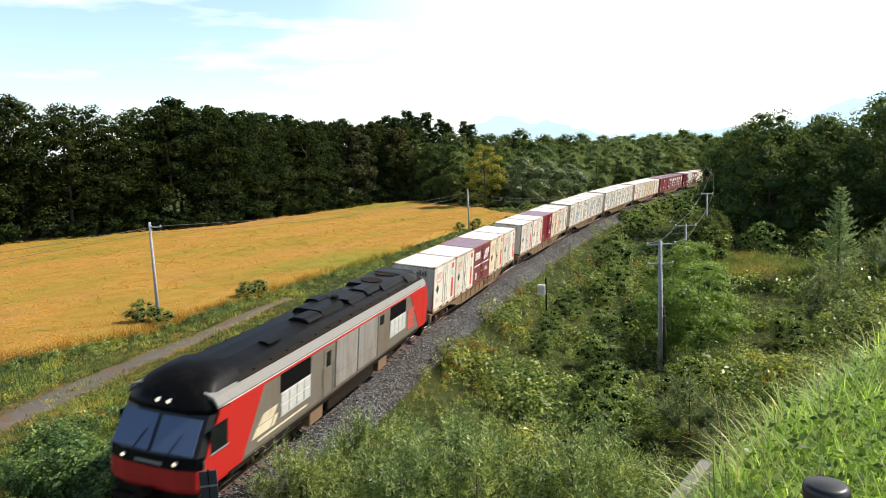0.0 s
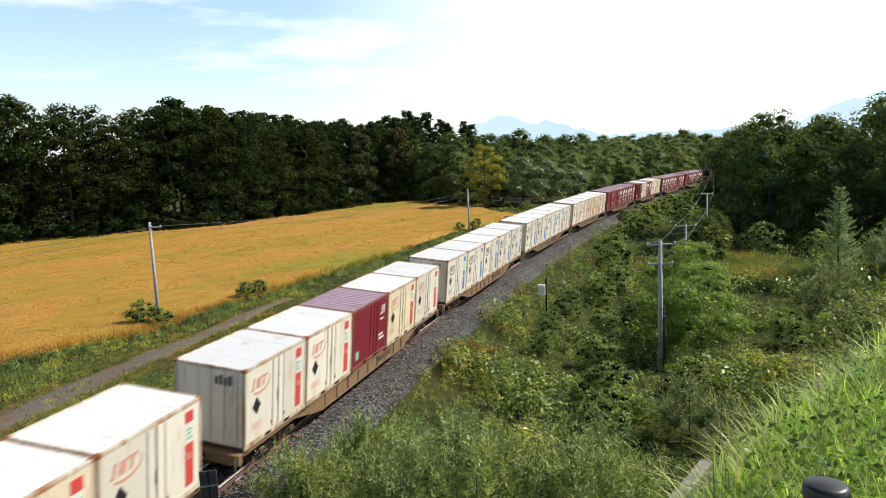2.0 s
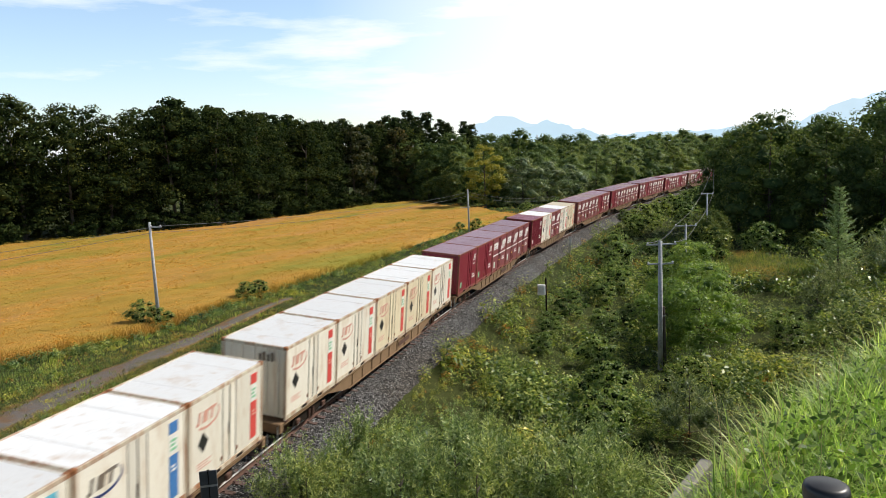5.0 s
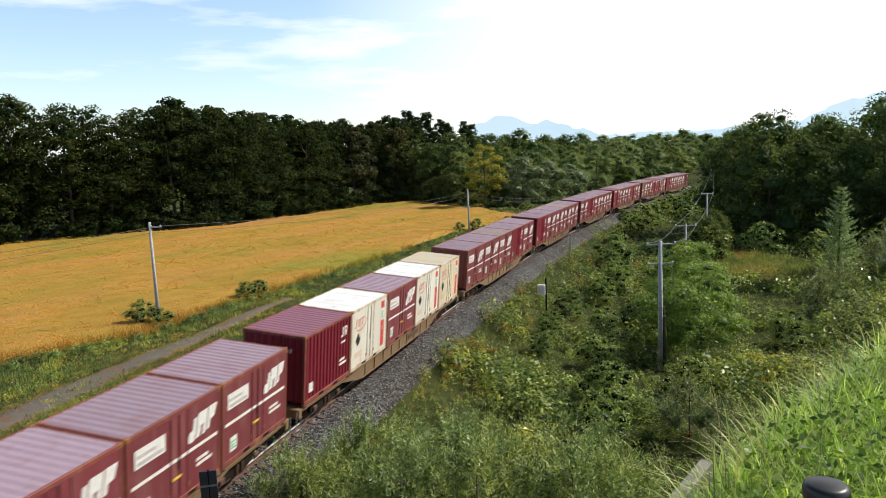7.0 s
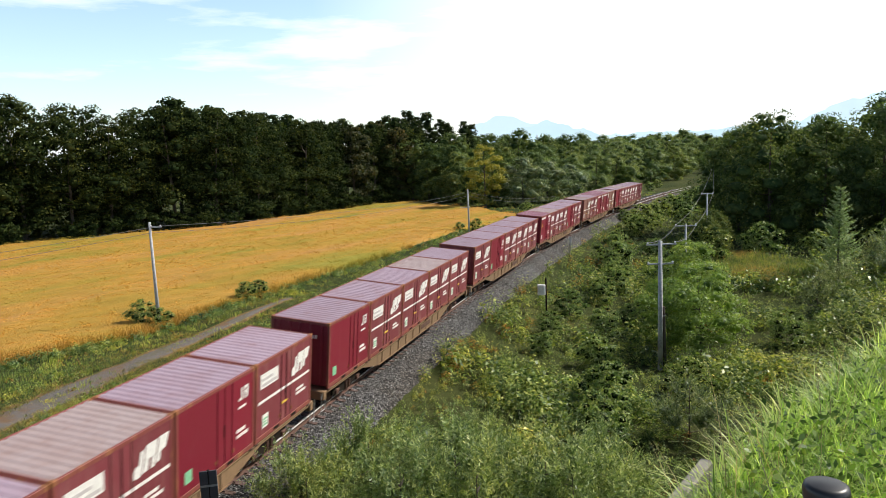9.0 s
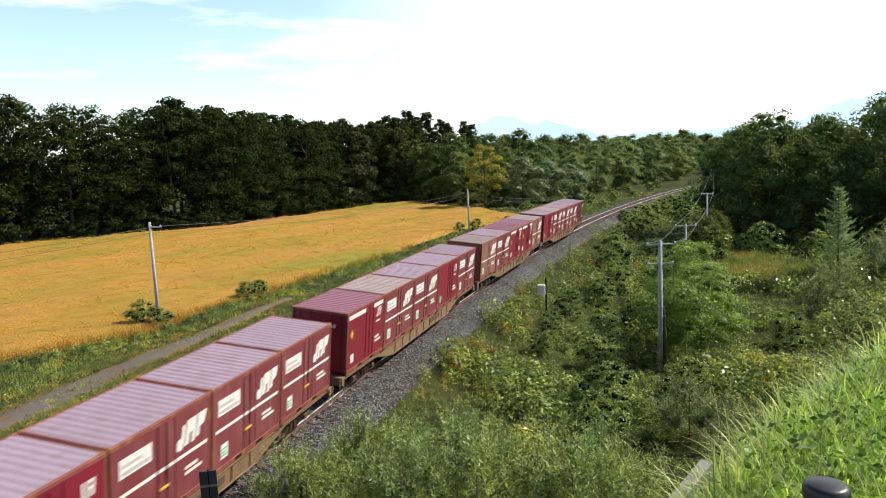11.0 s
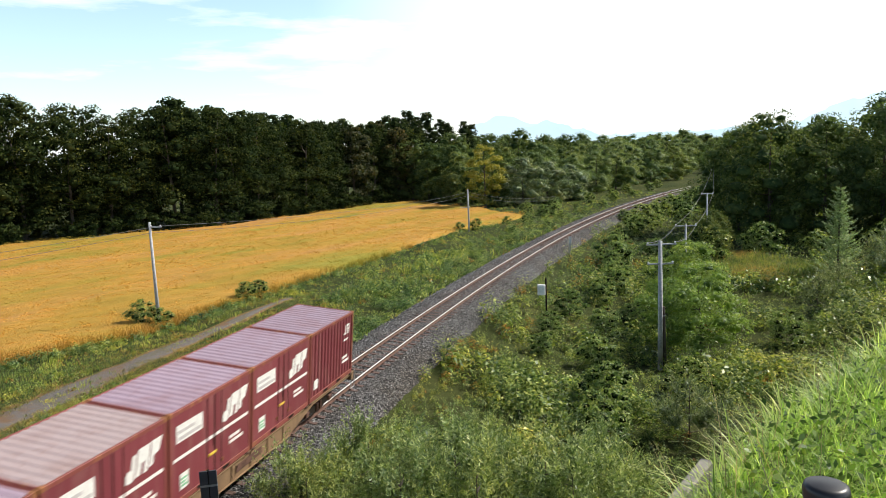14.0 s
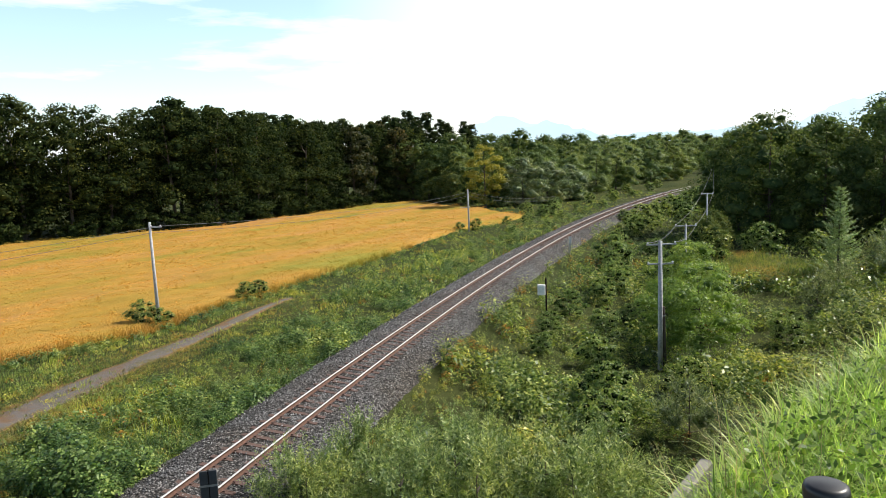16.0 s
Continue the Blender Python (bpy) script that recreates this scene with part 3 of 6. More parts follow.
def make_sleepers(track):
    me = sleeper_mesh()
    co = np.array([v.co for v in me.vertices])
    k = 0
    V, F = [], []
    quads = np.array([p.vertices[:] for p in me.polygons if len(p.vertices) == 4])
    for s in np.arange(-60, 420, 0.61):
        if -4 <= s <= 150:
            ob = new("sleeper", me)
            ob.parent = track
            ob.matrix_basis = rail_pose(float(s)) @ pose(random.uniform(-0.03, 0.03), 0, 0, 0, 0, random.uniform(-1, 1))
        else:
            m = np.array(rail_pose(float(s)))
            V.append(co @ m[:3, :3].T + m[:3, 3])
            F.append(quads + k)
            k += len(co)
    far = obj("far_sleepers", mesh_np("far_sleepers", np.concatenate(V), np.concatenate(F)), M_SLEEPER, track)
    far["kind"] = "stuff"


make_ballast()
TRACK = make_rails()


# ---- plants ----
def unit(v):
    return v / (np.linalg.norm(v, axis=-1, keepdims=True) + 1e-9)


def leaf_quads(P, N, L, W, rng, droop=0.0):
    """One folded leaf per place: P centres, N facing, L and W sizes."""
    n = len(P)
    a = unit(np.cross(N, rng.normal(size=(n, 3))))
    a[:, 2] -= droop
    a = unit(a)
    b = unit(np.cross(N, a))
    nn = np.cross(a, b)
    L, W = L[:, None], W[:, None]
    V = np.stack([P - a * L / 2, P + b * W / 2 + nn * W * 0.15, P + a * L / 2, P - b * W / 2 + nn * W * 0.15], 1)
    F = np.arange(n * 4).reshape(n, 4)
    return V.reshape(-1, 3), F


def crown_leaves(blobs, n, size, aspect, rng, droop=0.0, depth=0.35):
    C = np.array([b[:3] for b in blobs])
    R = np.array([b[3:6] for b in blobs])
    vol = (R ** 2).sum(1)
    i = rng.choice(len(blobs), n, p=vol / vol.sum())
    d = unit(rng.normal(size=(n, 3)))
    d[:, 2] = np.where((d[:, 2] < -0.35), -d[:, 2], d[:, 2])
    rr = 1.0 - depth * rng.random(n) ** 1.6 + np.abs(rng.normal(0, 0.13, n))
    P = C[i] + d * R[i] * rr[:, None]
    keep = np.ones(n, bool)
    for c, r in zip(C, R):
        keep &= (((P - c) / r) ** 2).sum(1) > 0.42
    P, d = P[keep], d[keep]
    m = len(P)
    N = unit(d * 0.7 + rng.normal(0, 0.55, (m, 3)) + np.array([0, 0, 0.35]))
    L = size * rng.uniform(0.6, 1.35, m)
    return leaf_quads(P, N, L, L * aspect, rng, droop)


def core_blobs(blobs, k, rng):
    """Dense inner foliage that stops the light, ragged."""
    V, F, n = [], [], 0
    bm = bmesh.new()
    bmesh.ops.create_icosphere(bm, subdivisions=1, radius=1.0)
    co = np.array([v.co for v in bm.verts])
    fc = np.array([[v.index for v in f.verts] for f in bm.faces])
    bm.free()
    for b in blobs:
        q = co * (k * (1 + rng.normal(0, 0.25, (len(co), 1)))) * np.array(b[3:6]) + np.array(b[:3])
        V.append(q)
        F.append(fc + n)
        n += len(co)
    return np.concatenate(V), np.concatenate(F)


def limb_mesh(bm, h, r, rng, n_limb, spread, start=0.3):
    """Tapered, slightly bent trunk with limbs growing out of it."""
    bend = rng.normal(0, 0.035 * h, 2)
    rings = []
    for i in range(11):
        f = i / 10
        c = Vector((bend[0] * f * f, bend[1] * f * f, -0.3 + (h + 0.3) * f))
        rr = r * (1.25 - 0.25 * min(1, f * 8)) * (1 - 0.9 * f)
        rings.append([bm.verts.new(c + Vector((rr * math.cos(k * math.pi / 3.5), rr * math.sin(k * math.pi / 3.5), 0))) for k in range(7)])
    for a, b in zip(rings, rings[1:]):
        for k in range(7):
            bm.faces.new((a[k], a[(k + 1) % 7], b[(k + 1) % 7], b[k]))
    bm.faces.new(rings[-1])
    for i in range(n_limb):
        f = start + (0.92 - start) * (i + rng.random()) / n_limb
        ring = rings[int(round(f * 10))]
        k = int(rng.integers(0, 7))
        out = Vector((math.cos(k * math.pi / 3.5), math.sin(k * math.pi / 3.5), 0))
        base = ring[k].co
        tip = base + out * spread * (1.1 - f) + Vector((0, 0, h * rng.uniform(0.06, 0.18)))
        lr = r * 0.35 * (1.1 - f) + 0.012
        side = out.cross(Vector((0, 0, 1)))
        b0, b1, b2 = ring[k], bm.verts.new(base + side * lr * 1.6 + Vector((0, 0, lr * 2))), bm.verts.new(base - side * lr * 1.6 + Vector((0, 0, lr * 2)))
        mid = base.lerp(tip, 0.5) + Vector((0, 0, -0.02 * h))
        m = [bm.verts.new(mid + v * lr * 0.6) for v in (Vector((0, 0, -1)), side, -side)]
        t = bm.verts.new(tip)
        for p, q in ((0, 1), (1, 2), (2, 0)):
            bm.faces.new(((b0, b1, b2)[p], (b0, b1, b2)[q], m[q], m[p]))
            bm.faces.new((m[p], m[q], t))
    return bm


def make_tree(name, label, category, h, w, mat, n_leaf, size, aspect, seed, low=0.15, blobs_n=16, core=0.72, droop=0.0, group="", trunk_r=None, flat=0.75, depth=0.35):
    rng = np.random.default_rng(seed)
    t = thing(name, label, category, group)
    part("trunk", limb_mesh(bmesh.new(), h * 0.93, trunk_r or 0.016 * h + 0.03, rng, 9, w * 0.42, max(0.12, low)), M_BARK, t)
    blobs = []
    for i in range(blobs_n):
        f = (i + rng.random()) / blobs_n
        z = h * (low + (0.98 - low) * f)
        prof = math.sin(math.pi * min(1.0, 0.16 + 0.80 * f)) ** 0.75
        a = i * 2.4 + rng.uniform(-0.9, 0.9)
        rad = w * 0.5 * prof * math.sqrt(rng.uniform(0.05, 1.0))
        br = w * rng.uniform(0.10, 0.19) * (0.6 + 0.5 * prof)
        blobs.append((math.cos(a) * rad, math.sin(a) * rad, z, br * rng.uniform(0.85, 1.3), br * rng.uniform(0.85, 1.3), br * flat * rng.uniform(0.7, 1.1)))
    V, F = crown_leaves(blobs, n_leaf, size, aspect, rng, droop, depth)
    crown = obj("crown", mesh_np("crown", V, F), mat, t)
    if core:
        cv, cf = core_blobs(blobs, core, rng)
        # forest, turning and shrub cores get the shade-dark colour, others their leaf colour
        obj("inner_foliage", mesh_np("inner_foliage", cv, cf), M_INNER_SHADE if mat in (M_FOREST, M_AUTUMN, M_SHRUB) else mat, crown)
    return t


def make_shoots(name, label, category, h, w, mat, n_shoot, n_leaf, size, aspect, seed, group=""):
    """A bush of many upright shoots fanning out from its foot, leaves along each."""
    rng = np.random.default_rng(seed)
    t = thing(name, label, category, group)
    part("trunk", limb_mesh(bmesh.new(), h * 0.8, 0.05, rng, 9, w * 0.4, 0.12), M_BARK, t)
    P, N, L = [], [], []
    for i in range(n_shoot):
        if i % 8 == 0:
            # each spray of shoots springs from one bough
            a, r = rng.uniform(0, 2 * math.pi), math.sqrt(rng.random())
            way = unit(np.array((math.cos(a) * r, math.sin(a) * r, 1.25 - 0.75 * r)))
            fork = np.array((math.cos(a) * r * w * 0.34, math.sin(a) * r * w * 0.34, h * (0.72 - 0.42 * r * r) * rng.uniform(0.55, 1.12)))
        d = unit(way + rng.normal(0, 0.36, 3) + np.array((0, 0, 0.25)))
        tip = fork + d * h * rng.uniform(0.2, 0.36)
        f = rng.random(n_leaf) ** 0.8
        ring = unit(np.cross(d, rng.normal(size=(n_leaf, 3))))
        lean = unit(ring + d * 0.8)
        ll = size * rng.uniform(0.7, 1.3, n_leaf) * (1.1 - 0.45 * f)
        P.append(fork + (tip - fork) * f[:, None] + lean * ll[:, None] * 0.55)
        N.append(lean)
        L.append(ll)
    P, A, L = np.concatenate(P), np.concatenate(N), np.concatenate(L)
    b = unit(np.cross(A, rng.normal(0, 0.5, A.shape) + np.array((0, 0, 1))))
    up = np.cross(A, b)
    W = (L * aspect)[:, None]
    L = L[:, None]
    V = np.stack([P - A * L / 2, P + b * W / 2 + up * W * 0.15, P + A * L / 2, P - b * W / 2 + up * W * 0.15], 1).reshape(-1, 3)
    obj("crown", mesh_np("crown", V, np.arange(len(V)).reshape(-1, 4)), mat, t)
    return t


def z_at(x, y):
    return float(height(x, y)[0])


def plant(src, x, y, scale=1.0, rz=None, sink=0.1, stretch=1.0):
    m = pose(x, y, z_at(x, y) - sink, 0, 0, random.uniform(0, 360) if rz is None else rz)
    c = copy_thing(src, m)
    c.scale = (scale, scale, scale * stretch)
    return c


def drop_source(src):
    for o in (*src.children_recursive, src):
        bpy.data.objects.remove(o)


random.seed(11)
FT = "dark green deciduous tree in a dense windbreak"
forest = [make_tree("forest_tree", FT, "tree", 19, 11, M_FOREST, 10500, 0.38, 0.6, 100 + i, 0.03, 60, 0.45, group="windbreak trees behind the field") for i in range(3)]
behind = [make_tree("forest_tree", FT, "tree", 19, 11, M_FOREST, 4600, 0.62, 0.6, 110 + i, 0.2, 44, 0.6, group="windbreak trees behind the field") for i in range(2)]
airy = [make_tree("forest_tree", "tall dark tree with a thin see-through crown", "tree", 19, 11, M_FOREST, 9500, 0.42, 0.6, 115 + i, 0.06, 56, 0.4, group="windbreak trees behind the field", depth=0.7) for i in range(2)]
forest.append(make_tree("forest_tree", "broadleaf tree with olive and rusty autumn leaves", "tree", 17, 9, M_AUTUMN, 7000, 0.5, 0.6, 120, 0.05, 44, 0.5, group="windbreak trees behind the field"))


def forest_rows():
    edge = [(-150, 58), (-110, 71), (-58.3, 95), (-33.2, 111), (-14, 145), (-4, 152)]
    E = np.array(edge, float)
    d = np.concatenate([[0], np.cumsum(np.hypot(*np.diff(E, axis=0).T))])
    k = 0
    for row, (off, step) in enumerate(((3.5, 5.6), (10, 6.5), (18, 8.5))):
        q = random.uniform(0, 3)
        while q < d[-1] + row * 3:
            x, y = float(np.interp(q, d, E[:, 0])), float(np.interp(q, d, E[:, 1]))
            i = min(len(E) - 2, int(np.searchsorted(d, q, side="right") - 1))
            i = max(0, min(i, len(E) - 2))
            t = unit(E[i + 1] - E[i])
            nx, ny = -t[1], t[0]
            x, y = x + nx * (off + random.uniform(-1.5, 1.5)), y + ny * (off + random.uniform(-1.5, 1.5))
            px = 784 + 1240 * x / max(1, y)
            # the line is tallest at its ends and dips in between
            hgt = float(np.interp(px, [-100, 60, 110, 160, 300, 420, 560, 640, 720, 800, 900], [21.6, 21.6, 19.6, 18.2, 20.0, 18.6, 17.6, 17.2, 18, 16, 13])) - 1.2 * (row == 0) + random.uniform(-1.0, 0.8)
            if px < -160:
                q += step
                continue
            if px < 280 and row == 2:
                q += step
                continue
            if px < 280 and (row == 1 or k % 3 == 1):
                plant(airy[k % 2], x, y, hgt / 19 * random.uniform(0.97, 1.06))
                if row == 0:
                    plant(forest[k % 3], x, y + 1.5, hgt / 19 * random.uniform(0.62, 0.74))
                k += 1
                q += step * random.uniform(0.7, 1.0)
                continue
            src = forest[3] if (px > 560 and random.random() < 0.25) else forest[k % 3] if row == 0 else behind[k % 2]
            plant(src, x, y, hgt / (17 if src is forest[3] else 19))
            k += 1
            q += step * random.uniform(0.8, 1.2)


forest_rows()
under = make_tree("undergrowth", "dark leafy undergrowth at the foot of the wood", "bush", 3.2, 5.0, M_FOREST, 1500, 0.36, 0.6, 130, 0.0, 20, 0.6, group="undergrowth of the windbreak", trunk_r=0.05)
for a, b in zip(FIELD[8:12], FIELD[9:13]):
    n = int(math.hypot(b[0] - a[0], b[1] - a[1]) / 3.4)
    for i in range(n):
        f = (i + random.random()) / n
        x, y = a[0] + (b[0] - a[0]) * f - 0.8 + random.uniform(-0.8, 0.8), a[1] + (b[1] - a[1]) * f + 2.0 + random.uniform(-0.6, 0.8)
        if 784 + 1240 * x / y > -160:
            plant(under, x, y, random.uniform(0.5, 1.0))
drop_source(under)
for o in forest + behind + airy:
    drop_source(o)

# willows and thickets beyond the field and along the line
WL = "round grey-green willow in a thicket"
willow = [make_tree("willow", WL, "tree", 9, 8, M_WILLOW, 6200, 0.32, 0.42, 200 + i, 0.02, 40, 0.66, 0.1, "willow thicket beyond the field") for i in range(2)]
greyw = make_tree("willow", "silvery grey-green willow at the field corner", "tree", 9, 9, M_GREYWIL, 6200, 0.32, 0.42, 210, 0.02, 40, 0.66, 0.15, "willow thicket beyond the field")
yellow = make_tree("yellowing_tree", "young tree turning yellow in the thicket", "tree", 12, 7, M_YELLOW, 5200, 0.34, 0.6, 220, 0.05, 34, 0.6)
dark = [make_tree("oak", "dense dark green broadleaf tree beside the railway", "tree", 14, 11, M_OAK, 11000, 0.29, 0.6, 230 + i, 0.02, 64, 0.5, group="trees right of the railway") for i in range(2)]
for x, y, s, src in [(4, 141, 1.05, 0), (15, 128, 0.95, 2), (20, 131, 0.85, 2), (25, 136, 0.75, 2), (20, 150, 1.1, 0), (28, 148, 0.9, 1), (34, 153, 0.95, 0), (40, 160, 1.0, 1),
                     (24, 165, 1.2, 1), (34, 172, 1.2, 0), (46, 172, 1.1, 1), (54, 180, 1.05, 0), (62, 186, 1.0, 1), (47, 186, 1.2, 0), (60, 200, 1.2, 1), (70, 204, 1.15, 0), (56, 220, 1.4, 0), (72, 222, 1.3, 1), (84, 216, 1.15, 0), (94, 224, 1.1, 1), (86, 240, 1.3, 0), (100, 246, 1.3, 1), (66, 245, 1.45, 0), (112, 262, 1.35, 0), (52, 258, 1.5, 1), (84, 270, 1.5, 1), (100, 290, 1.6, 0), (126, 290, 1.6, 1), (70, 300, 1.6, 0)]:
    plant((willow[0], willow[1], greyw)[src], x, y, s * random.uniform(0.92, 1.05))
plant(yellow, 8.0, 126, 0.95)
faroak = [make_tree("oak", "dense dark green broadleaf tree beyond the field", "tree", 14, 11, M_OAK, 4600, 0.44, 0.6, 236 + i, 0.02, 60, 0.55, group="trees beyond the field") for i in range(2)]
for x, y, s in [(-6, 153, 0.92), (-1.5, 151, 0.86), (2.5, 149, 0.8), (-11, 158, 1.05), (2, 140, 0.5), (6, 133.5, 0.48), (10.5, 127, 0.42), (-2.5, 147, 0.6), (8, 182, 1.0), (12, 205, 1.0), (28, 240, 0.95), (3, 154, 1.0), (12, 160, 0.95), (21, 186, 1.05), (30, 200, 0.95), (40, 222, 0.95), (20, 215, 1.0), (36, 236, 0.95)]:
    plant(faroak[int(s * 100) % 2], x, y, s)
for x, y, s in [(38.5, 82, 1.06), (44, 80, 0.95), (50, 79, 1.05), (56, 77, 1.1), (62, 73, 1.2), (69, 72, 1.28), (40, 92, 1.05), (48, 90, 0.96), (58, 90, 1.2), (70, 88, 1.3), (46, 99, 0.95), (76, 66, 1.25), (84, 62, 1.3), (60, 110, 1.1), (75, 112, 1.2), (26.6, 69.9, 0.37), (28.2, 72.6, 0.36), (37.5, 88, 0.95)]:
    plant(dark[int(x) % 2], x, y, s * random.uniform(0.95, 1.03))
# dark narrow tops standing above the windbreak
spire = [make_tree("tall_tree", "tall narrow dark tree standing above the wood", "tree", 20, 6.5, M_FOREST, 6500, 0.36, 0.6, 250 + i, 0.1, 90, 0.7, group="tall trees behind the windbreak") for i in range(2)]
for i, (x, h) in enumerate([(-23.5, 20.2), (-19.5, 19.0), (-17.0, 19.4), (-13.0, 20.6), (-10.5, 19.6), (-7.6, 22.0), (-5.2, 20.0), (-3.0, 21.2), (0.6, 19.4), (2.2, 18.2), (6.6, 18.6), (8.4, 17.8)]):
    plant(spire[i % 2], x, 176 + 3 * (i % 3), (h - 1.0) / 20)
for o in spire:
    drop_source(o)
# far wood along the horizon
farw = make_tree("far_tree", "distant dark green tree on the horizon", "tree", 14, 15, M_OAK, 900, 1.1, 0.6, 240, 0.02, 34, 0.95, group="far wood")
for i in range(70):
    y = random.uniform(330, 470)
    plant(farw, random.uniform(0.02, 0.52) * y, y, random.uniform(0.72, 1.05))
for o in willow + dark + faroak + [greyw, yellow, farw]:
    drop_source(o)


def make_fir():
    rng = np.random.default_rng(5)
    t = thing("young_spruce", "young blue-green spruce standing among the weeds", "conifer")
    part("trunk", cyl(bmesh.new(), (0, 0, -0.2), (0, 0, 7.6), 0.11, 0.012, 8), M_BARK, t)
    P, N, L, W = [], [], [], []
    for k in range(26):
        z = 0.3 + 7.2 * (k / 26) ** 0.95
        reach = 2.3 * (1 - z / 7.9) ** 0.85 + 0.10
        for j in range(6):
            a = j * 1.047 + k * 0.9 + rng.uniform(-0.4, 0.4)
            rch = reach * rng.uniform(0.45, 1.2)
            bmz = rng.uniform(0.15, 0.6)
            for q in np.linspace(0.18, 1, int(6 + 9 * reach)):
                for sgn in (-1, 0, 1):
                    off = sgn * 0.16 * (1.15 - q) * reach
                    P.append((math.cos(a) * rch * q - math.sin(a) * off, math.sin(a) * rch * q + math.cos(a) * off, z + bmz * reach * q * q + rng.normal(0, 0.03)))
                    N.append((rng.normal(0, .5), rng.normal(0, .5), 1))
                    L.append(rng.uniform(0.2, 0.36))
                    W.append(0.055)
    V, F = leaf_quads(np.array(P), unit(np.array(N)), np.array(L), np.array(W), rng)
    obj("needle_foliage", mesh_np("needle_foliage", V, F), M_FIR, t)
    t.matrix_basis = pose(31.4, 55, z_at(31.4, 55))
    return t


FIR = make_fir()

# bushes close to the line and on the slope
bush = [make_tree("bush", "leafy green bush among the weeds beside the railway", "bush", 2.6, 3.0, M_SHRUB, 2900, 0.145, 0.55, 300 + i, 0.0, 24, 0.5, group="bushes beside the railway", trunk_r=0.04) for i in range(2)]
sallow = [make_shoots("sallow_bush", "narrow-leaved grey-green sallow bush below the bridge", "bush", 3.5, 3.6, M_SALLOW, 300, 26, 0.145, 0.28, 310 + i, "sallow bushes below the bridge") for i in range(3)]
young = make_tree("young_willow", "slender young willow with a round airy crown", "tree", 5.4, 4.6, M_YOUNG, 8500, 0.17, 0.42, 320, 0.16, 34, 0.4, 0.1, trunk_r=0.06, depth=0.5)
olive = make_shoots("silver_bush", "silvery grey-leaved bush on the embankment foot", "bush", 3.4, 3.0, M_GREYWIL, 150, 26, 0.2, 0.28, 330)
for x, y, s in [(-4.6, 19.2, 0.62), (-4.0, 18.0, 0.7), (-3.4, 20.6, 0.56), (-2.4, 19.6, 0.78), (-0.9, 20.2, 0.6), (0.1, 19.0, 0.9), (1.6, 19.8, 0.66), (2.6, 18.9, 0.92), (3.9, 20.0, 0.74), (0.9, 21.6, 0.74), (-1.6, 21.8, 0.62), (4.9, 21.8, 0.6), (4.4, 18.4, 0.85), (3.2, 17.2, 0.95), (0.6, 17.2, 0.95), (-1.4, 17.6, 0.9)]:
    plant(sallow[int(s * 100) % 3], x, y, s * 1.3)
plant(young, 14.2, 38, 1.0)
plant(young, 13.0, 40, 0.8)
plant(young, 15.7, 45.8, 0.98)
plant(young, 16.6, 46.6, 1.0)
plant(olive, 9.5, 26.6, 0.85)
plant(olive, 10.3, 25.6, 0.7)
plant(olive, 25, 46, 0.9)
for x, y, s in [(37, 57, 1.5), (40, 56, 1.6), (35, 54, 1.2), (28, 49, 0.9)]:
    plant(olive, x, y, s)
for x, y, s in [(-18.6, 42.3, 0.62), (-17.4, 41.9, 0.5), (-14.2, 49.2, 0.55), (-13.6, 50.6, 0.5), (16.5, 67, 1.2), (18.0, 70, 1.1), (15.2, 64, 0.9), (24, 88, 1.2), (27, 94, 1.3), (30.5, 101, 1.3), (34, 108, 1.2), (38, 115, 1.3), (15, 104, 0.9), (17, 107, 1.0), (8.5, 47, 0.8), (12, 52, 0.9), (14, 56, 1.0), (10, 43, 0.8), (18, 58, 1.0), (21, 64, 1.0), (12.5, 44, 0.9), (15.5, 47, 1.0), (8, 36, 0.7), (17, 50, 0.9), (20, 52, 1.0), (7, 30, 0.75), (11, 31, 0.8), (6, 26, 0.8), (22, 72, 1.0), (33, 72, 1.2), (38, 70, 1.1), (44, 68, 1.2), (50, 64, 1.3), (20, 40, 0.9), (5.2, 38, 0.6), (6.4, 42, 0.65), (2.2, 88.8, 0.5), (4.5, 90, 0.6), (9, 97, 0.5), (20, 80, 0.8), (26, 100, 0.8), (39, 112, 1.2), (41, 117, 1.3), (44, 122, 1.3), (47, 128, 1.3), (42, 109, 1.2), (46, 116, 1.4), (50, 124, 1.4), (53, 132, 1.5), (57, 138, 1.5), (36, 104, 1.1), (26.2, 69.5, 1.5), (25.2, 67.8, 1.1)] + [(float(on_track(s, u)[0]), float(on_track(s, u)[1]), sc) for s, u, sc in [(66, -5, 0.35), (74, -7, 0.4), (82, -5, 0.4), (86, -9, 0.5), (92, -6, 0.45), (97, -10, 0.55), (102, -5, 0.4), (108, -8, 0.55), (113, -5, 0.5), (119, -9, 0.7), (124, -6, 0.6), (130, -8, 0.7), (137, -6, 0.6), (143, -9, 0.8), (150, -6, 0.7), (160, -7, 0.8), (100, -14, 0.7), (112, -13, 0.8), (126, -13, 0.9)]]:
    plant(bush[int(x * 7) % 2], x, y, s * random.uniform(0.85, 1.1))
for o in bush + sallow + [young, olive]:
    drop_source(o)


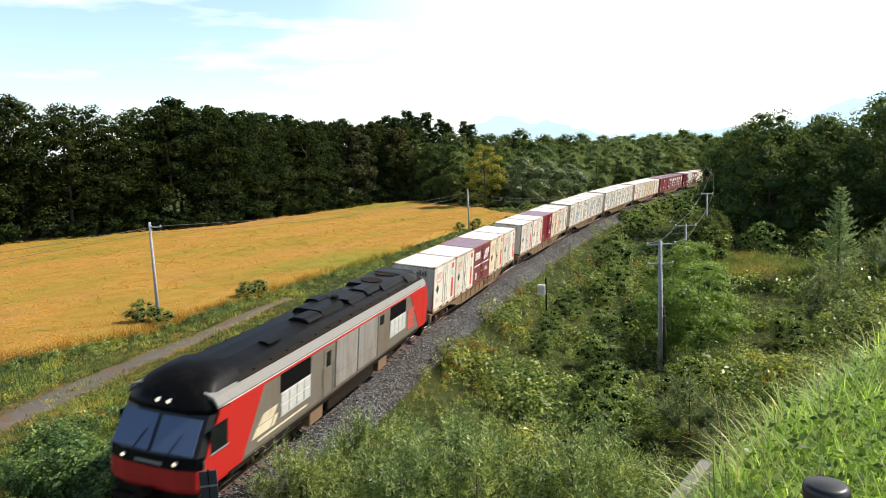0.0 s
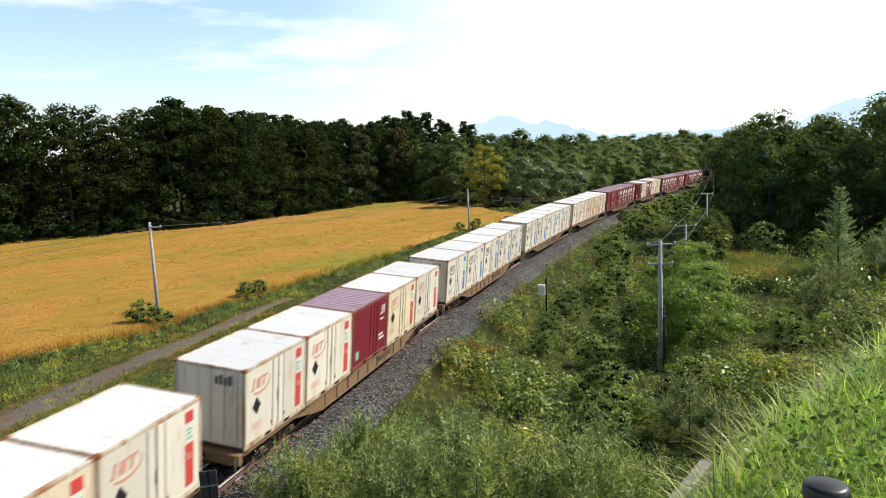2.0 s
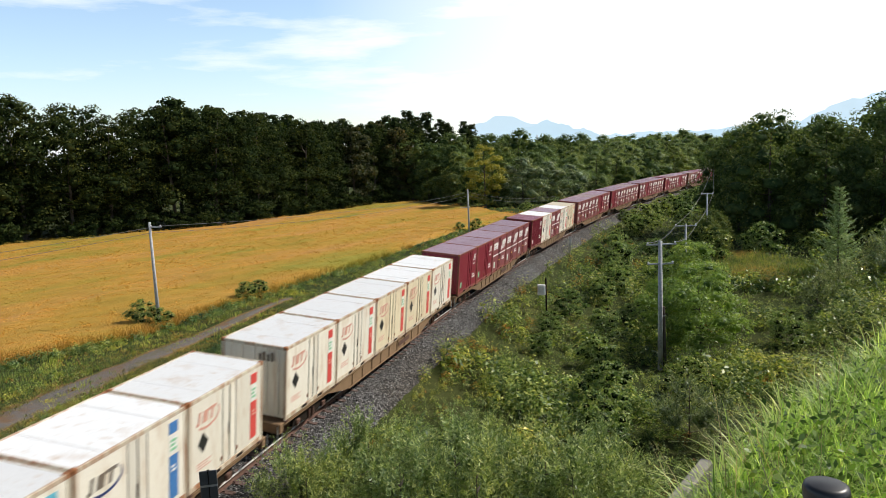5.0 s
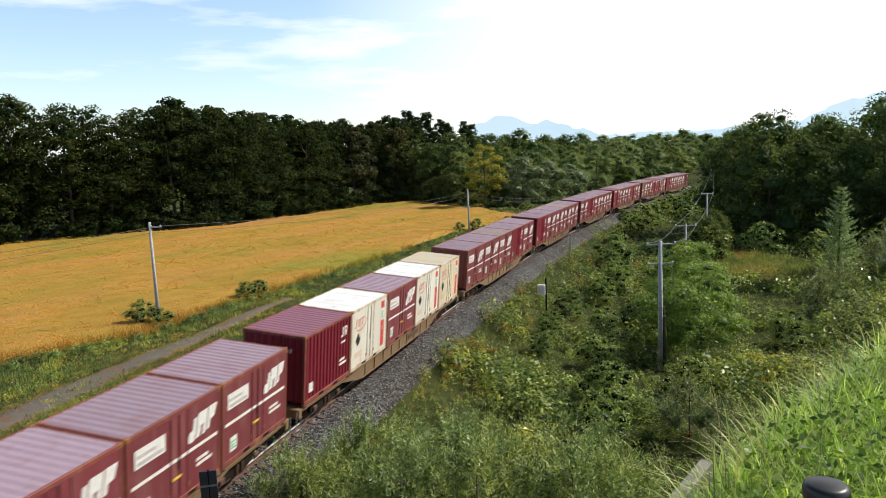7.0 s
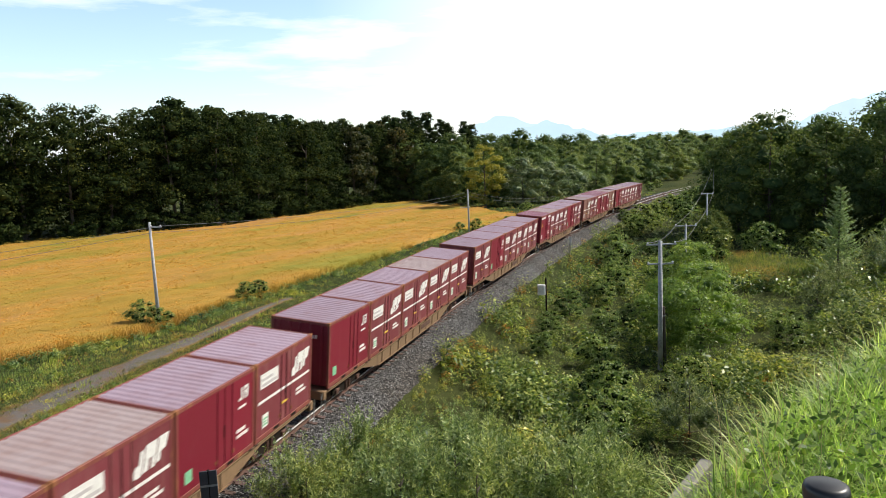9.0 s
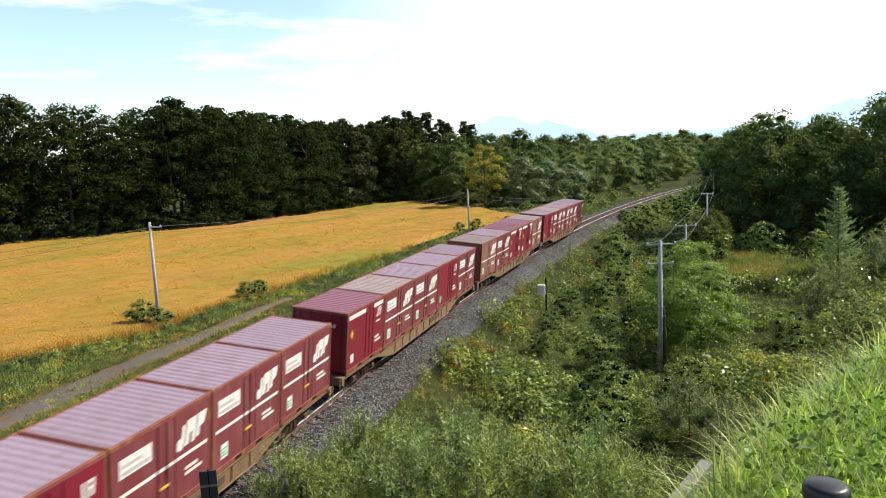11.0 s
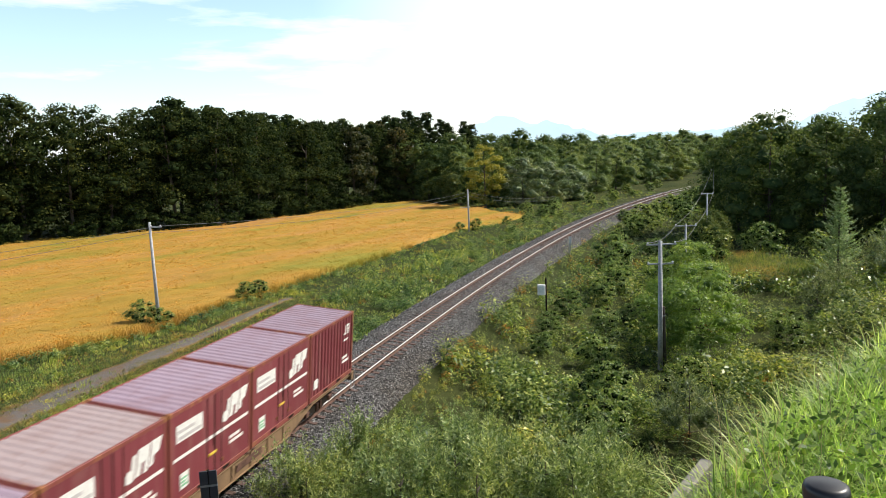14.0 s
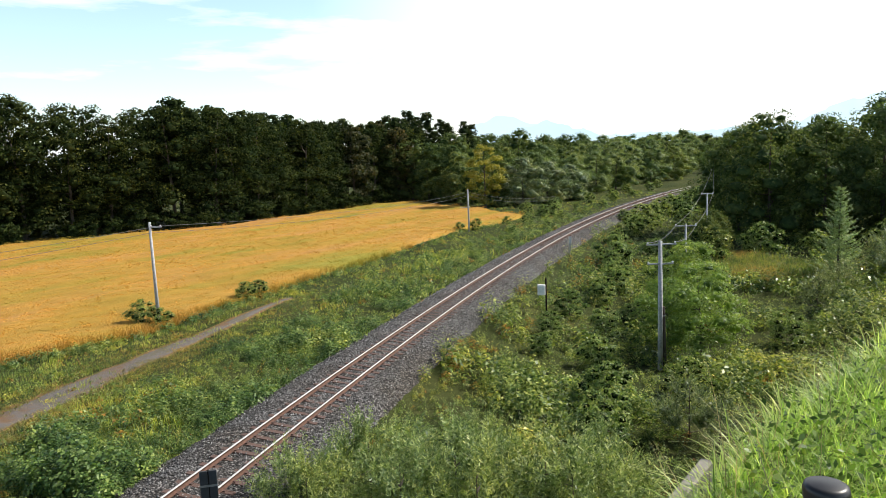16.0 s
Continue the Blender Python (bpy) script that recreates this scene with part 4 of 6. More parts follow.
# ---- ground cover ----
def weed_template(n, h, size, aspect, rng, spread):
    """Leaves of one weed clump, as (places, facings, lengths, widths)."""
    z = h * rng.random(n) ** 0.8
    r = spread * rng.random(n) ** 0.5 * (0.5 + 0.6 * z / h)
    a = rng.uniform(0, 2 * math.pi, n)
    P = np.stack([r * np.cos(a), r * np.sin(a), z], -1)
    N = unit(np.stack([np.cos(a) * 0.6, np.sin(a) * 0.6, np.full(n, 0.8)], -1) + rng.normal(0, 0.5, (n, 3)))
    L = size * rng.uniform(0.6, 1.4, n)
    return leaf_quads(P, N, L, L * aspect, rng)


def dome_template(n, r, h, size, aspect, rng):
    """A rounded leafy clump, leaves facing out of its dome."""
    d = unit(rng.normal(size=(n, 3)))
    d[:, 2] = np.abs(d[:, 2])
    lump = 1 + 0.22 * np.sin(3 * np.arctan2(d[:, 1], d[:, 0]) + rng.uniform(0, 6)) * (1 - d[:, 2])
    P = d * np.array((r, r, h)) * (lump * rng.uniform(0.78, 1.1, n))[:, None]
    N = unit(d * 0.9 + np.array((0, 0, 0.25)) + rng.normal(0, 0.36, (n, 3)))
    L = size * rng.uniform(0.65, 1.35, n)
    return leaf_quads(P, N, L, L * aspect, rng)


def stem_template(n_stem, n_leaf, h, size, aspect, rng, spread):
    """Upright leafy stems standing in a clump."""
    P, N, L = [], [], []
    for i in range(n_stem):
        foot = np.append(rng.normal(0, spread, 2), 0)
        top_ = foot + np.append(rng.normal(0, 0.10, 2), h * rng.uniform(0.6, 1.15))
        f = np.linspace(0.25, 1, n_leaf)
        a = np.arange(n_leaf) * 2.4 + rng.uniform(0, 6)
        out = np.stack([np.cos(a), np.sin(a), np.full(n_leaf, 0.35)], -1)
        ll = size * (1.2 - 0.6 * f) * rng.uniform(0.8, 1.2, n_leaf)
        P.append(foot + (top_ - foot) * f[:, None] + out * ll[:, None] * 0.5)
        N.append(unit(np.stack([-np.cos(a) * 0.4, -np.sin(a) * 0.4, np.ones(n_leaf)], -1) + rng.normal(0, 0.25, (n_leaf, 3))))
        L.append((out, ll))
    P, N = np.concatenate(P), np.concatenate(N)
    A, L = unit(np.concatenate([o for o, _ in L])), np.concatenate([l for _, l in L])[:, None]
    b = unit(np.cross(N, A))
    W = L * aspect
    V = np.stack([P - A * L / 2, P + b * W / 2, P + A * L / 2, P - b * W / 2], 1).reshape(-1, 3)
    return V, np.arange(len(V)).reshape(-1, 4)


def blade_template(n, h, w, rng, spread, lean=0.5):
    """Curved grass blades, three pieces each."""
    V, F = [], []
    for i in range(n):
        x, y = rng.normal(0, spread, 2)
        a, l = rng.uniform(0, 2 * math.pi), rng.uniform(0.55, 1.2) * h
        d, b = np.array((math.cos(a), math.sin(a), 0)), np.array((-math.sin(a), math.cos(a), 0))
        le = lean * rng.uniform(0.3, 1.3)
        k = len(V)
        for q, ww in ((0, 1), (0.4, 0.9), (0.75, 0.6)):
            p = np.array((x, y, 0)) + d * l * le * q * q + np.array((0, 0, l * (q - 0.35 * le * q * q)))
            V += [p + b * w * ww / 2, p - b * w * ww / 2]
        p = np.array((x, y, 0)) + d * l * le + np.array((0, 0, l * (1 - 0.35 * le)))
        V += [p + b * w * 0.06, p - b * w * 0.06]
        F += [(k, k + 1, k + 3, k + 2), (k + 2, k + 3, k + 5, k + 4), (k + 4, k + 5, k + 7, k + 6)]
    return np.array(V), np.array(F)


def scatter(name, label, category, templates, x, y, scale, mat, rng, lift=-0.03, zs=None):
    """Clumps of ground cover joined into one sheet of plants."""
    z = height(x, y) + lift if zs is None else zs
    Vs, Fs, k = [], [], 0
    pick = rng.integers(0, len(templates), len(x))
    ang = rng.uniform(0, 2 * math.pi, len(x))
    for j, (tv, tf) in enumerate(templates):
        i = np.where(pick == j)[0]
        if not len(i):
            continue
        c, s = np.cos(ang[i])[:, None], np.sin(ang[i])[:, None]
        q = np.stack([tv[None, :, 0] * c - tv[None, :, 1] * s, tv[None, :, 0] * s + tv[None, :, 1] * c, np.broadcast_to(tv[None, :, 2], (len(i), len(tv)))], -1) * scale[i][:, None, None]
        q += np.stack([x[i], y[i], z[i]], -1)[:, None, :]
        Vs.append(q.reshape(-1, 3))
        Fs.append((tf[None] + (np.arange(len(i)) * len(tv) + k)[:, None, None]).reshape(-1, tf.shape[1]))
        k += len(i) * len(tv)
    return tagged(obj(name, mesh_np(name, np.concatenate(Vs), np.concatenate(Fs)), mat), label, category, kind="stuff")


def spots(n, y0, y1, rng, test, power=0.4):
    """Places spread over the camera's side of the land, thinning out with distance."""
    f = rng.random(n)
    y = (y0 ** -power + f * (y1 ** -power - y0 ** -power)) ** (-1 / power)
    x = rng.uniform(-0.72, 0.72, n) * y
    s, u = side_of(x, y)
    ok = test(x, y, s, u)
    return x[ok], y[ok]


def ground_cover():
    rng = np.random.default_rng(21)
    weeds = [dome_template(46, 0.42, h, 0.16, 0.55, rng) for h in (0.55, 0.75, 0.95, 0.6, 0.8)]
    low = [dome_template(34, 0.26, h, 0.10, 0.55, rng) for h in (0.2, 0.3, 0.4, 0.26)]
    narrow = [stem_template(4, 9, 0.95, 0.2, 0.24, rng, 0.17) for _ in range(4)]
    grass = [blade_template(8, 0.4, 0.022, rng, 0.2) for _ in range(4)]
    crest = lambda x, y: (x - CREST_A[0]) * CREST_N[0] + (y - CREST_A[1]) * CREST_N[1]
    free = lambda x, y: (~in_poly(x, y, FIELD)) & ((dist_line(x, y, PATH) > (1.4 + 0.45 * wob(x, y, 1.5, 3.0) + 0.5 * wob(x, y, 0.55, 8.0)) * np.clip((52 - y) / 26, 0.1, 1)) | ((dist_line(x, y, PATH) < 0.16) & (wob(x, y, 0.8, 2.0) > 0.1)))
    marsh = lambda x, y: ((x - 28.3) / (4.6 + 0.6 * wob(x, y, 0.8, 2.0))) ** 2 + ((y - 62.5) / 10.5) ** 2 < 1
    # right of the line: rank weeds
    x, y = spots(19500, 15, 120, rng, lambda x, y, s, u: (u > 2.4 + 0.3 * wob(x, y, 0.9, 5.0)) & (u < 45) & (crest(x, y) > 4) & ~marsh(x, y))
    _, u = side_of(x, y)
    k = rng.random(len(x)) + 0.25 * wob(x, y, 0.25, 4.0) + 0.3 * (1 - smooth(3.5, 8, u)) - 0.12 * smooth(6, 10, u)
    k = np.where(k > 0.9, np.where(rng.random(len(x)) < 0.35, k, 0.7), k)
    sc = rng.uniform(0.6, 1.35, len(x)) * (0.85 + 0.75 * wob(x, y, 0.5, 7.0) + 0.35 * wob(x, y, 1.4, 3.0)) * np.clip(np.hypot(x, y) / 40, 0.8, 1.5)
    sc = np.clip(sc, 0.4, 1.75)
    m = k < 0.5
    scatter("rank_weeds", "rank green weeds covering the railway slope", "weeds", weeds, x[m], y[m], sc[m], M_WEED, rng)
    m = (k >= 0.5) & (k < 0.9)
    scatter("goldenrod", "tall narrow-leaved goldenrod stems beside the railway", "weeds", narrow, x[m], y[m], sc[m], M_SHRUB, rng)
    m = k >= 0.9
    scatter("rusty_weeds", "withered rust and ochre weeds among the green", "weeds", weeds, x[m], y[m], sc[m] * 0.7, M_RUSTY, rng)
    # wet hollow with sedge
    sedge = [blade_template(9, 0.85, 0.045, rng, 0.3, 0.6) for _ in range(4)]
    x, y = spots(60000, 50, 76, rng, lambda x, y, s, u: marsh(x, y))
    m = wob(x, y, 0.42, 3.0) + 0.4 * rng.random(len(x)) > 0.45
    scatter("sedge", "green sedge in a wet hollow", "grass", sedge, x[~m], y[~m], rng.uniform(0.7, 1.3, (~m).sum()), M_SEDGE, rng)
    scatter("withered_sedge", "ochre withered sedge in a wet hollow", "grass", sedge, x[m], y[m], rng.uniform(0.7, 1.2, m.sum()), M_DRY, rng)
    # left verge
    x, y = spots(58000, 14, 150, rng, lambda x, y, s, u: (u < -2.2 + 0.2 * wob(x, y, 0.9, 5.0)) & ((u < -6) | (rng.random(len(x)) < 0.5)) & (u > -32) & free(x, y))
    k = 0.5 + 0.8 * (rng.random(len(x)) - 0.5) + 0.3 * wob(x, y, 0.33, 6.0) + 0.2 * wob(x, y, 0.9, 2.0) + 0.3 * np.clip(1 - dist_line(x, y, PATH) / 7, 0, 1)
    sc = rng.uniform(0.55, 1.35, len(x)) * (0.85 + 0.45 * wob(x, y, 0.45, 9.0) + 0.2 * wob(x, y, 1.3, 4.0)) * np.clip(np.hypot(x, y) / 40, 0.85, 1.6)
    sc = np.clip(sc, 0.5, 1.8)
    sc = sc * np.where(side_of(x, y)[1] < -9, 0.65, 1.0)
    m = k < 0.5
    scatter("verge_plants", "low leafy green plants on the railway verge", "weeds", low, x[m], y[m], sc[m] * 1.1, M_WEED, rng)
    m = (k >= 0.5) & (k < 0.6)
    scatter("verge_weeds", "knee-high green weeds on the railway verge", "weeds", weeds, x[m], y[m], sc[m] * 0.62, M_SHRUB, rng)
    m = k >= 0.6
    scatter("verge_grass", "tufts of yellow-green grass on the verge", "grass", grass, x[m], y[m], sc[m], M_VERGE, rng)
    m = rng.random(len(x)) < 0.035
    scatter("dry_verge_weeds", "dry brown and ochre weeds on the verge", "weeds", low, x[m], y[m], sc[m] * 1.1, M_RUSTY, rng)
    brush = [dome_template(48, 0.36, h, 0.135, 0.55, rng) for h in (0.5, 0.7, 0.9, 0.62)] + [stem_template(6, 8, 0.75, 0.15, 0.4, rng, 0.18) for _ in range(2)]
    # rank weeds along the field's edge and in clumps beside the ballast
    x, y = spots(60000, 20, 135, rng, lambda x, y, s, u: (dist_line(x, y, FIELD[1:8]) < 0.7 + 0.35 * wob(x, y, 0.7, 8.0)) & (~in_poly(x, y, FIELD)))
    scatter("field_edge_weeds", "rank green weeds fringing the ripe field", "weeds", weeds, x, y, rng.uniform(0.35, 0.8, len(x)), M_WEED, rng)
    x, y = spots(44000, 14, 120, rng, lambda x, y, s, u: (u < -2.5) & (u > -9.5) & free(x, y) & (wob(x, y, 0.5, 12.0) + 0.6 * wob(x, y, 1.2, 5.0) > -0.75 + 0.2 * np.abs(u + 4.0)))
    scatter("verge_brush", "bushy dark green weed clumps beside the ballast", "weeds", brush, x, y, rng.uniform(0.5, 1.0, len(x)) * (0.95 + 0.55 * wob(x, y, 0.8, 6.0) + 0.25 * wob(x, y, 2.1, 1.0)), M_WEED, rng)
    # dry grass along the farm track
    dry = [blade_template(10, 0.2, 0.02, rng, 0.2, 0.9) for _ in range(4)]
    x, y = spots(50000, 18, 56, rng, lambda x, y, s, u: (dist_line(x, y, PATH) > 0.75 + 0.3 * wob(x, y, 0.7, 9.0) + 0.35 * wob(x, y, 1.6, 3.0)) & (dist_line(x, y, PATH) < 2.3 + 0.9 * wob(x, y, 0.6, 4.0)) & ~in_poly(x, y, FIELD))
    scatter("dry_grass", "short dry ochre grass beside the farm track", "grass", dry, x, y, rng.uniform(0.5, 1.2, len(x)), M_DRY, rng)
    wall_side = lambda x, y: np.where(y < 5.45, 0.799 * (x - 2.02) - 0.602 * (y - 5.28), 1.0)
    # long grass on the bank by the camera
    long = [blade_template(14, 0.6, 0.017, rng, 0.13, 1.0) for _ in range(5)]
    x, y = spots(13000, 2.3, 14, rng, lambda x, y, s, u: (crest(x, y) < np.where(x > 2.5, 0.45, 0.0)) & (wall_side(x, y) > 0.26) & (x > 1.2) & (np.hypot(x, y) > 2.5) & (u > 10.5))
    scatter("long_bank_grass", "long bright green grass leaning on the bank", "grass", long, x, y, rng.uniform(0.4, 0.85, len(x)), M_TALL, rng)
    herbs = [weed_template(34, 0.5, 0.06, 0.5, rng, 0.2) for _ in range(3)]
    x, y = spots(900, 3.2, 14, rng, lambda x, y, s, u: (crest(x, y) < 0.2) & (wall_side(x, y) > 0.35) & (x > 1.3) & (u > 10.5))
    scatter("bank_herbs", "broad-leaved green herbs in the bank grass", "weeds", herbs, x, y, rng.uniform(0.6, 1.2, len(x)), M_HERB, rng)
    stalk = [blade_template(2, 1.25, 0.007, rng, 0.05, 0.45) for _ in range(4)]
    x, y = spots(520, 3.4, 14, rng, lambda x, y, s, u: (crest(x, y) < 0.3) & (wall_side(x, y) > 0.3) & (x > 1.3) & (u > 10.5))
    scatter("dry_stalks", "dry straw-coloured seed stalks above the grass", "grass", stalk, x, y, rng.uniform(0.6, 1.1, len(x)), M_STRAW, rng)
    petals = [weed_template(6, 0.04, 0.022, 0.9, rng, 0.016) for _ in range(3)]
    x, y = spots(40, 3.4, 12, rng, lambda x, y, s, u: (crest(x, y) < 0.1) & (wall_side(x, y) > 0.2) & (x > 0.8) & (u > 10.5) & (rng.random(len(x)) < 0.5))
    scatter("yellow_flowers", "small yellow wild flowers in the grass", "flowers", petals, x, y, rng.uniform(0.6, 1.1, len(x)), M_FLOWER, rng, lift=0.42)
    # crop plants standing above the canopy
    crop = [weed_template(12, 0.2, 0.085, 0.4, rng, 0.26) for _ in range(4)]
    x, y = spots(40000, 24, 150, rng, lambda x, y, s, u: in_poly(x, y, FIELD))
    scatter("crop_plants", "ripe golden crop plants with a few still green", "crop", crop, x, y, rng.uniform(0.7, 1.25, len(x)) * np.clip(np.hypot(x, y) / 60, 1, 1.6), M_CROP, rng, zs=height(x, y) + 0.27)
    stand = [blade_template(12, 0.62, 0.028, rng, 0.16, 0.35) for _ in range(4)]
    x, y = spots(60000, 22, 75, rng, lambda x, y, s, u: in_poly(x, y, FIELD) & (dist_line(x, y, FIELD[1:6]) < 1.5))
    scatter("crop_edge", "upright pale gold stalks at the edge of the crop", "crop", stand, x, y, rng.uniform(0.75, 1.15, len(x)), M_CROP, rng)


ground_cover()

# ---- the train ----
DECK = 1.055
CL, CW, CH = 3.715, 2.45, 2.5


def rows_of_bars(bm, x, y0, y1, z0, z1, n, gap=0.4):
    """Short bars of unreadable writing on the side face."""
    h = (z1 - z0) / n
    for i in range(n):
        e = y1 - (y1 - y0) * (0.0 if i % 2 == 0 else 0.25)
        bx(bm, x, x + 0.004, y0, e, z0 + i * h, z0 + i * h + h * (1 - gap))
    return bm


def slanted(bm, x, pts):
    return prism(bm, pts, "x", x, x + 0.005)


def container(name, label, group, body, roof, style):
    t = thing(name, label, "container", group)
    hw, hl = CW / 2, CL / 2
    edge = M_EDGEC if style.startswith("panel") else M_EDGEM
    seams = (-0.0525, 0.3075, 0.6675) if style in ("doors", "band") else (-0.2925, 0.0375, 0.3675)
    bm = bmesh.new()
    if style == "ribbed":
        a, b = hw - 0.06, hl - 0.06
        pts = [(-a, -b)]
        for i in range(8):
            c = -a + 0.2 + i * (2 * a - 0.4) / 7
            pts += [(c - 0.1, -b), (c - 0.06, -b - 0.04), (c + 0.06, -b - 0.04), (c + 0.1, -b)]
        pts.append((a, -b))
        for i in range(13):
            c = -b + 0.2 + i * (2 * b - 0.4) / 12
            pts += [(a, c - 0.1), (a + 0.04, c - 0.06), (a + 0.04, c + 0.06), (a, c + 0.1)]
        pts += [(a, b), (-a, b)]
        for i in range(13):
            c = b - 0.2 - i * (2 * b - 0.4) / 12
            pts += [(-a, c + 0.1), (-a - 0.04, c + 0.06), (-a - 0.04, c - 0.06), (-a, c - 0.1)]
        prism(bm, pts, "z", 0.1, CH - 0.08)
    else:
        bx(bm, -hw + 0.05, hw - 0.05, -hl + 0.05, hl - 0.05, 0.06, CH - 0.06)
    part("body", bm, body, t)
    if style != "ribbed":
        for sgn in (-1, 1):
            # near panel, door leaves and far panel, with shadow gaps
            for y0, y1 in ((-hl + 0.1, -0.30), (-0.285, 0.03), (0.045, 0.36), (0.375, hl - 0.1)) if style not in ("doors", "band") else ((-hl + 0.1, -0.06), (-0.045, 0.30), (0.315, 0.66), (0.675, hl - 0.1)):
                part("door" if y1 - y0 < 0.5 else "side_panel", box(sgn * (hw - 0.06), sgn * (hw - 0.012), y0, y1, 0.15, CH - 0.11, bevel=0.008), body, t)
        for y in ((-0.28, 0.06) if style not in ("doors", "band") else (-0.05, 0.31, 0.665)):
            part("lock_rod", cyl(bmesh.new(), (hw - 0.004, y, 0.18), (hw - 0.004, y, CH - 0.14), 0.014, seg=6), body, t)
        for y in seams:
            part("door_seal", box(hw - 0.02, hw - 0.009, y - 0.014, y + 0.014, 0.16, CH - 0.12), M_DARK, t, "black rubber door seal")
        part("lock_handle", box(hw - 0.012, hw + 0.012, seams[1] - 0.05, seams[1] - 0.01, 0.95, 1.3, bevel=0.008), M_DARK, t)
        part("hinge_plate", box(hw - 0.012, hw + 0.004, seams[0] - 0.1, seams[0] - 0.03, 0.3, 0.42, bevel=0.006), M_CASTING, t)
        part("hinge_plate", box(hw - 0.012, hw + 0.004, seams[2] + 0.03, seams[2] + 0.1, 0.3, 0.42, bevel=0.006), M_CASTING, t)
        for i in range(5):
            x = -0.9 + i * 0.45
            part("end_rib", box(x - 0.05, x + 0.05, -hl + 0.015, -hl + 0.055, 0.16, CH - 0.13, bevel=0.01), body, t)
    for sx in (-1, 1):
        for sy in (-1, 1):
            part("corner_post", box(sx * hw, sx * (hw - 0.1), sy * hl, sy * (hl - 0.1), 0.1, CH - 0.1, bevel=0.008), edge, t)
            part("corner_casting", box(sx * (hw + 0.004), sx * (hw - 0.12), sy * (hl + 0.004), sy * (hl - 0.13), CH - 0.115, CH + 0.006, bevel=0.012), M_CASTING, t, "rusty corner casting")
        part("top_rail", box(sx * hw, sx * (hw - 0.07), -hl + 0.1, hl - 0.1, CH - 0.11, CH - 0.005, bevel=0.008), edge, t)
        part("bottom_rail", box(sx * hw, sx * (hw - 0.08), -hl, hl, 0.0, 0.15, bevel=0.008), M_EDGEC if style.startswith("panel") else M_EDGEM, t)
    for sy in (-1, 1):
        part("end_rail", box(-hw + 0.1, hw - 0.1, sy * hl, sy * (hl - 0.07), CH - 0.11, CH - 0.005, bevel=0.008), edge, t)
    part("fork_pocket", box(hw - 0.01, hw + 0.004, -0.75, -0.4, 0.03, 0.12), M_DARK, t)
    part("fork_pocket", box(hw - 0.01, hw + 0.004, 0.4, 0.75, 0.03, 0.12), M_DARK, t)
    bm = box(-hw + 0.06, hw - 0.06, -hl + 0.06, hl - 0.06, CH - 0.07, CH - 0.02)
    if not style.startswith("panel"):
        bm.free()
        pts = [(-hl + 0.06, CH - 0.07), (-hl + 0.06, CH - 0.02)]
        for i in range(13):
            y = -hl + 0.22 + i * (CL - 0.44) / 12
            pts += [(y - 0.085, CH - 0.02), (y - 0.05, CH + 0.002), (y + 0.05, CH + 0.002), (y + 0.085, CH - 0.02)]
        pts += [(hl - 0.06, CH - 0.02), (hl - 0.06, CH - 0.07)]
        bm = prism(bmesh.new(), pts, "x", -hw + 0.08, hw - 0.08)
    part("roof", bm, roof, t)
    if style.startswith("panel"):
        for y in (-0.93, 0.93):
            part("roof_seam", box(-hw + 0.08, hw - 0.08, y - 0.03, y + 0.03, CH - 0.024, CH - 0.0165), roof, t)
    x = hw - 0.008
    if style.startswith("panel"):
        st, mk = {"panel": (M_STRIPER, M_MARKP), "panel_b": (M_STRIPEB, M_STRIPEB), "panel_c": (M_STRIPEC, M_STRIPEC)}[style]
        part("stripe", box(x, x + 0.006, 1.16, 1.50, 0.28, 1.42), st, t, "coloured vertical stripe")
        part("stripe", box(x, x + 0.006, 1.16, 1.50, 1.98, 2.28), st, t)
        sticker = part("sticker", box(x, x + 0.004, 1.17, 1.49, 1.46, 1.94), M_MARKW, t, "white sticker with pale green print")
        part("print", rows_of_bars(bmesh.new(), x + 0.004, 1.22, 1.44, 1.54, 1.88, 3), M_MARKG, sticker)
        if style == "panel_c":
            part("logo", slanted(slanted(slanted(bmesh.new(), x, [(1.12, 1.55), (1.2, 1.55), (1.26, 1.85), (1.18, 1.85)]), x, [(1.27, 1.55), (1.36, 1.55), (1.40, 1.85), (1.31, 1.85)]), x, [(1.44, 1.55), (1.5, 1.55), (1.56, 1.85), (1.42, 1.85)]), mk, t, "blue slanted logo shapes")
        part("lettering", rows_of_bars(bmesh.new(), x + 0.007, 1.24, 1.42, 1.0, 1.2, 2, 0.4), M_MARKP if style == "panel" else M_MARKW, t)
        bm = bmesh.new()
        # three slanted block shapes over a sweeping arc
        slanted(bm, x, [(-1.52, 1.72), (-1.38, 1.72), (-1.30, 2.08), (-1.40, 2.08), (-1.45, 1.80), (-1.52, 1.80)])
        slanted(bm, x, [(-1.26, 1.74), (-1.04, 1.74), (-0.97, 2.06), (-1.19, 2.06)])
        slanted(bm, x, [(-0.90, 1.74), (-0.80, 1.74), (-0.74, 2.0), (-0.62, 2.0), (-0.60, 2.08), (-0.94, 2.08), (-0.95, 2.0), (-0.84, 2.0)])
        part("logo", bm, mk if style == "panel" else M_LGREY, t, "slanted logo shapes")
        arc = [(-1.05 + 0.60 * math.cos(a), 1.88 + 0.34 * math.sin(a)) for a in np.linspace(-2.2, 0.35, 12)]
        inner = [(-1.05 + 0.56 * math.cos(a), 1.90 + 0.29 * math.sin(a)) for a in np.linspace(0.35, -2.2, 12)]
        part("logo", slanted(bmesh.new(), x, arc + inner), mk if style == "panel" else M_NAVY, t, "sweeping arc of the logo")
        e = -0.06
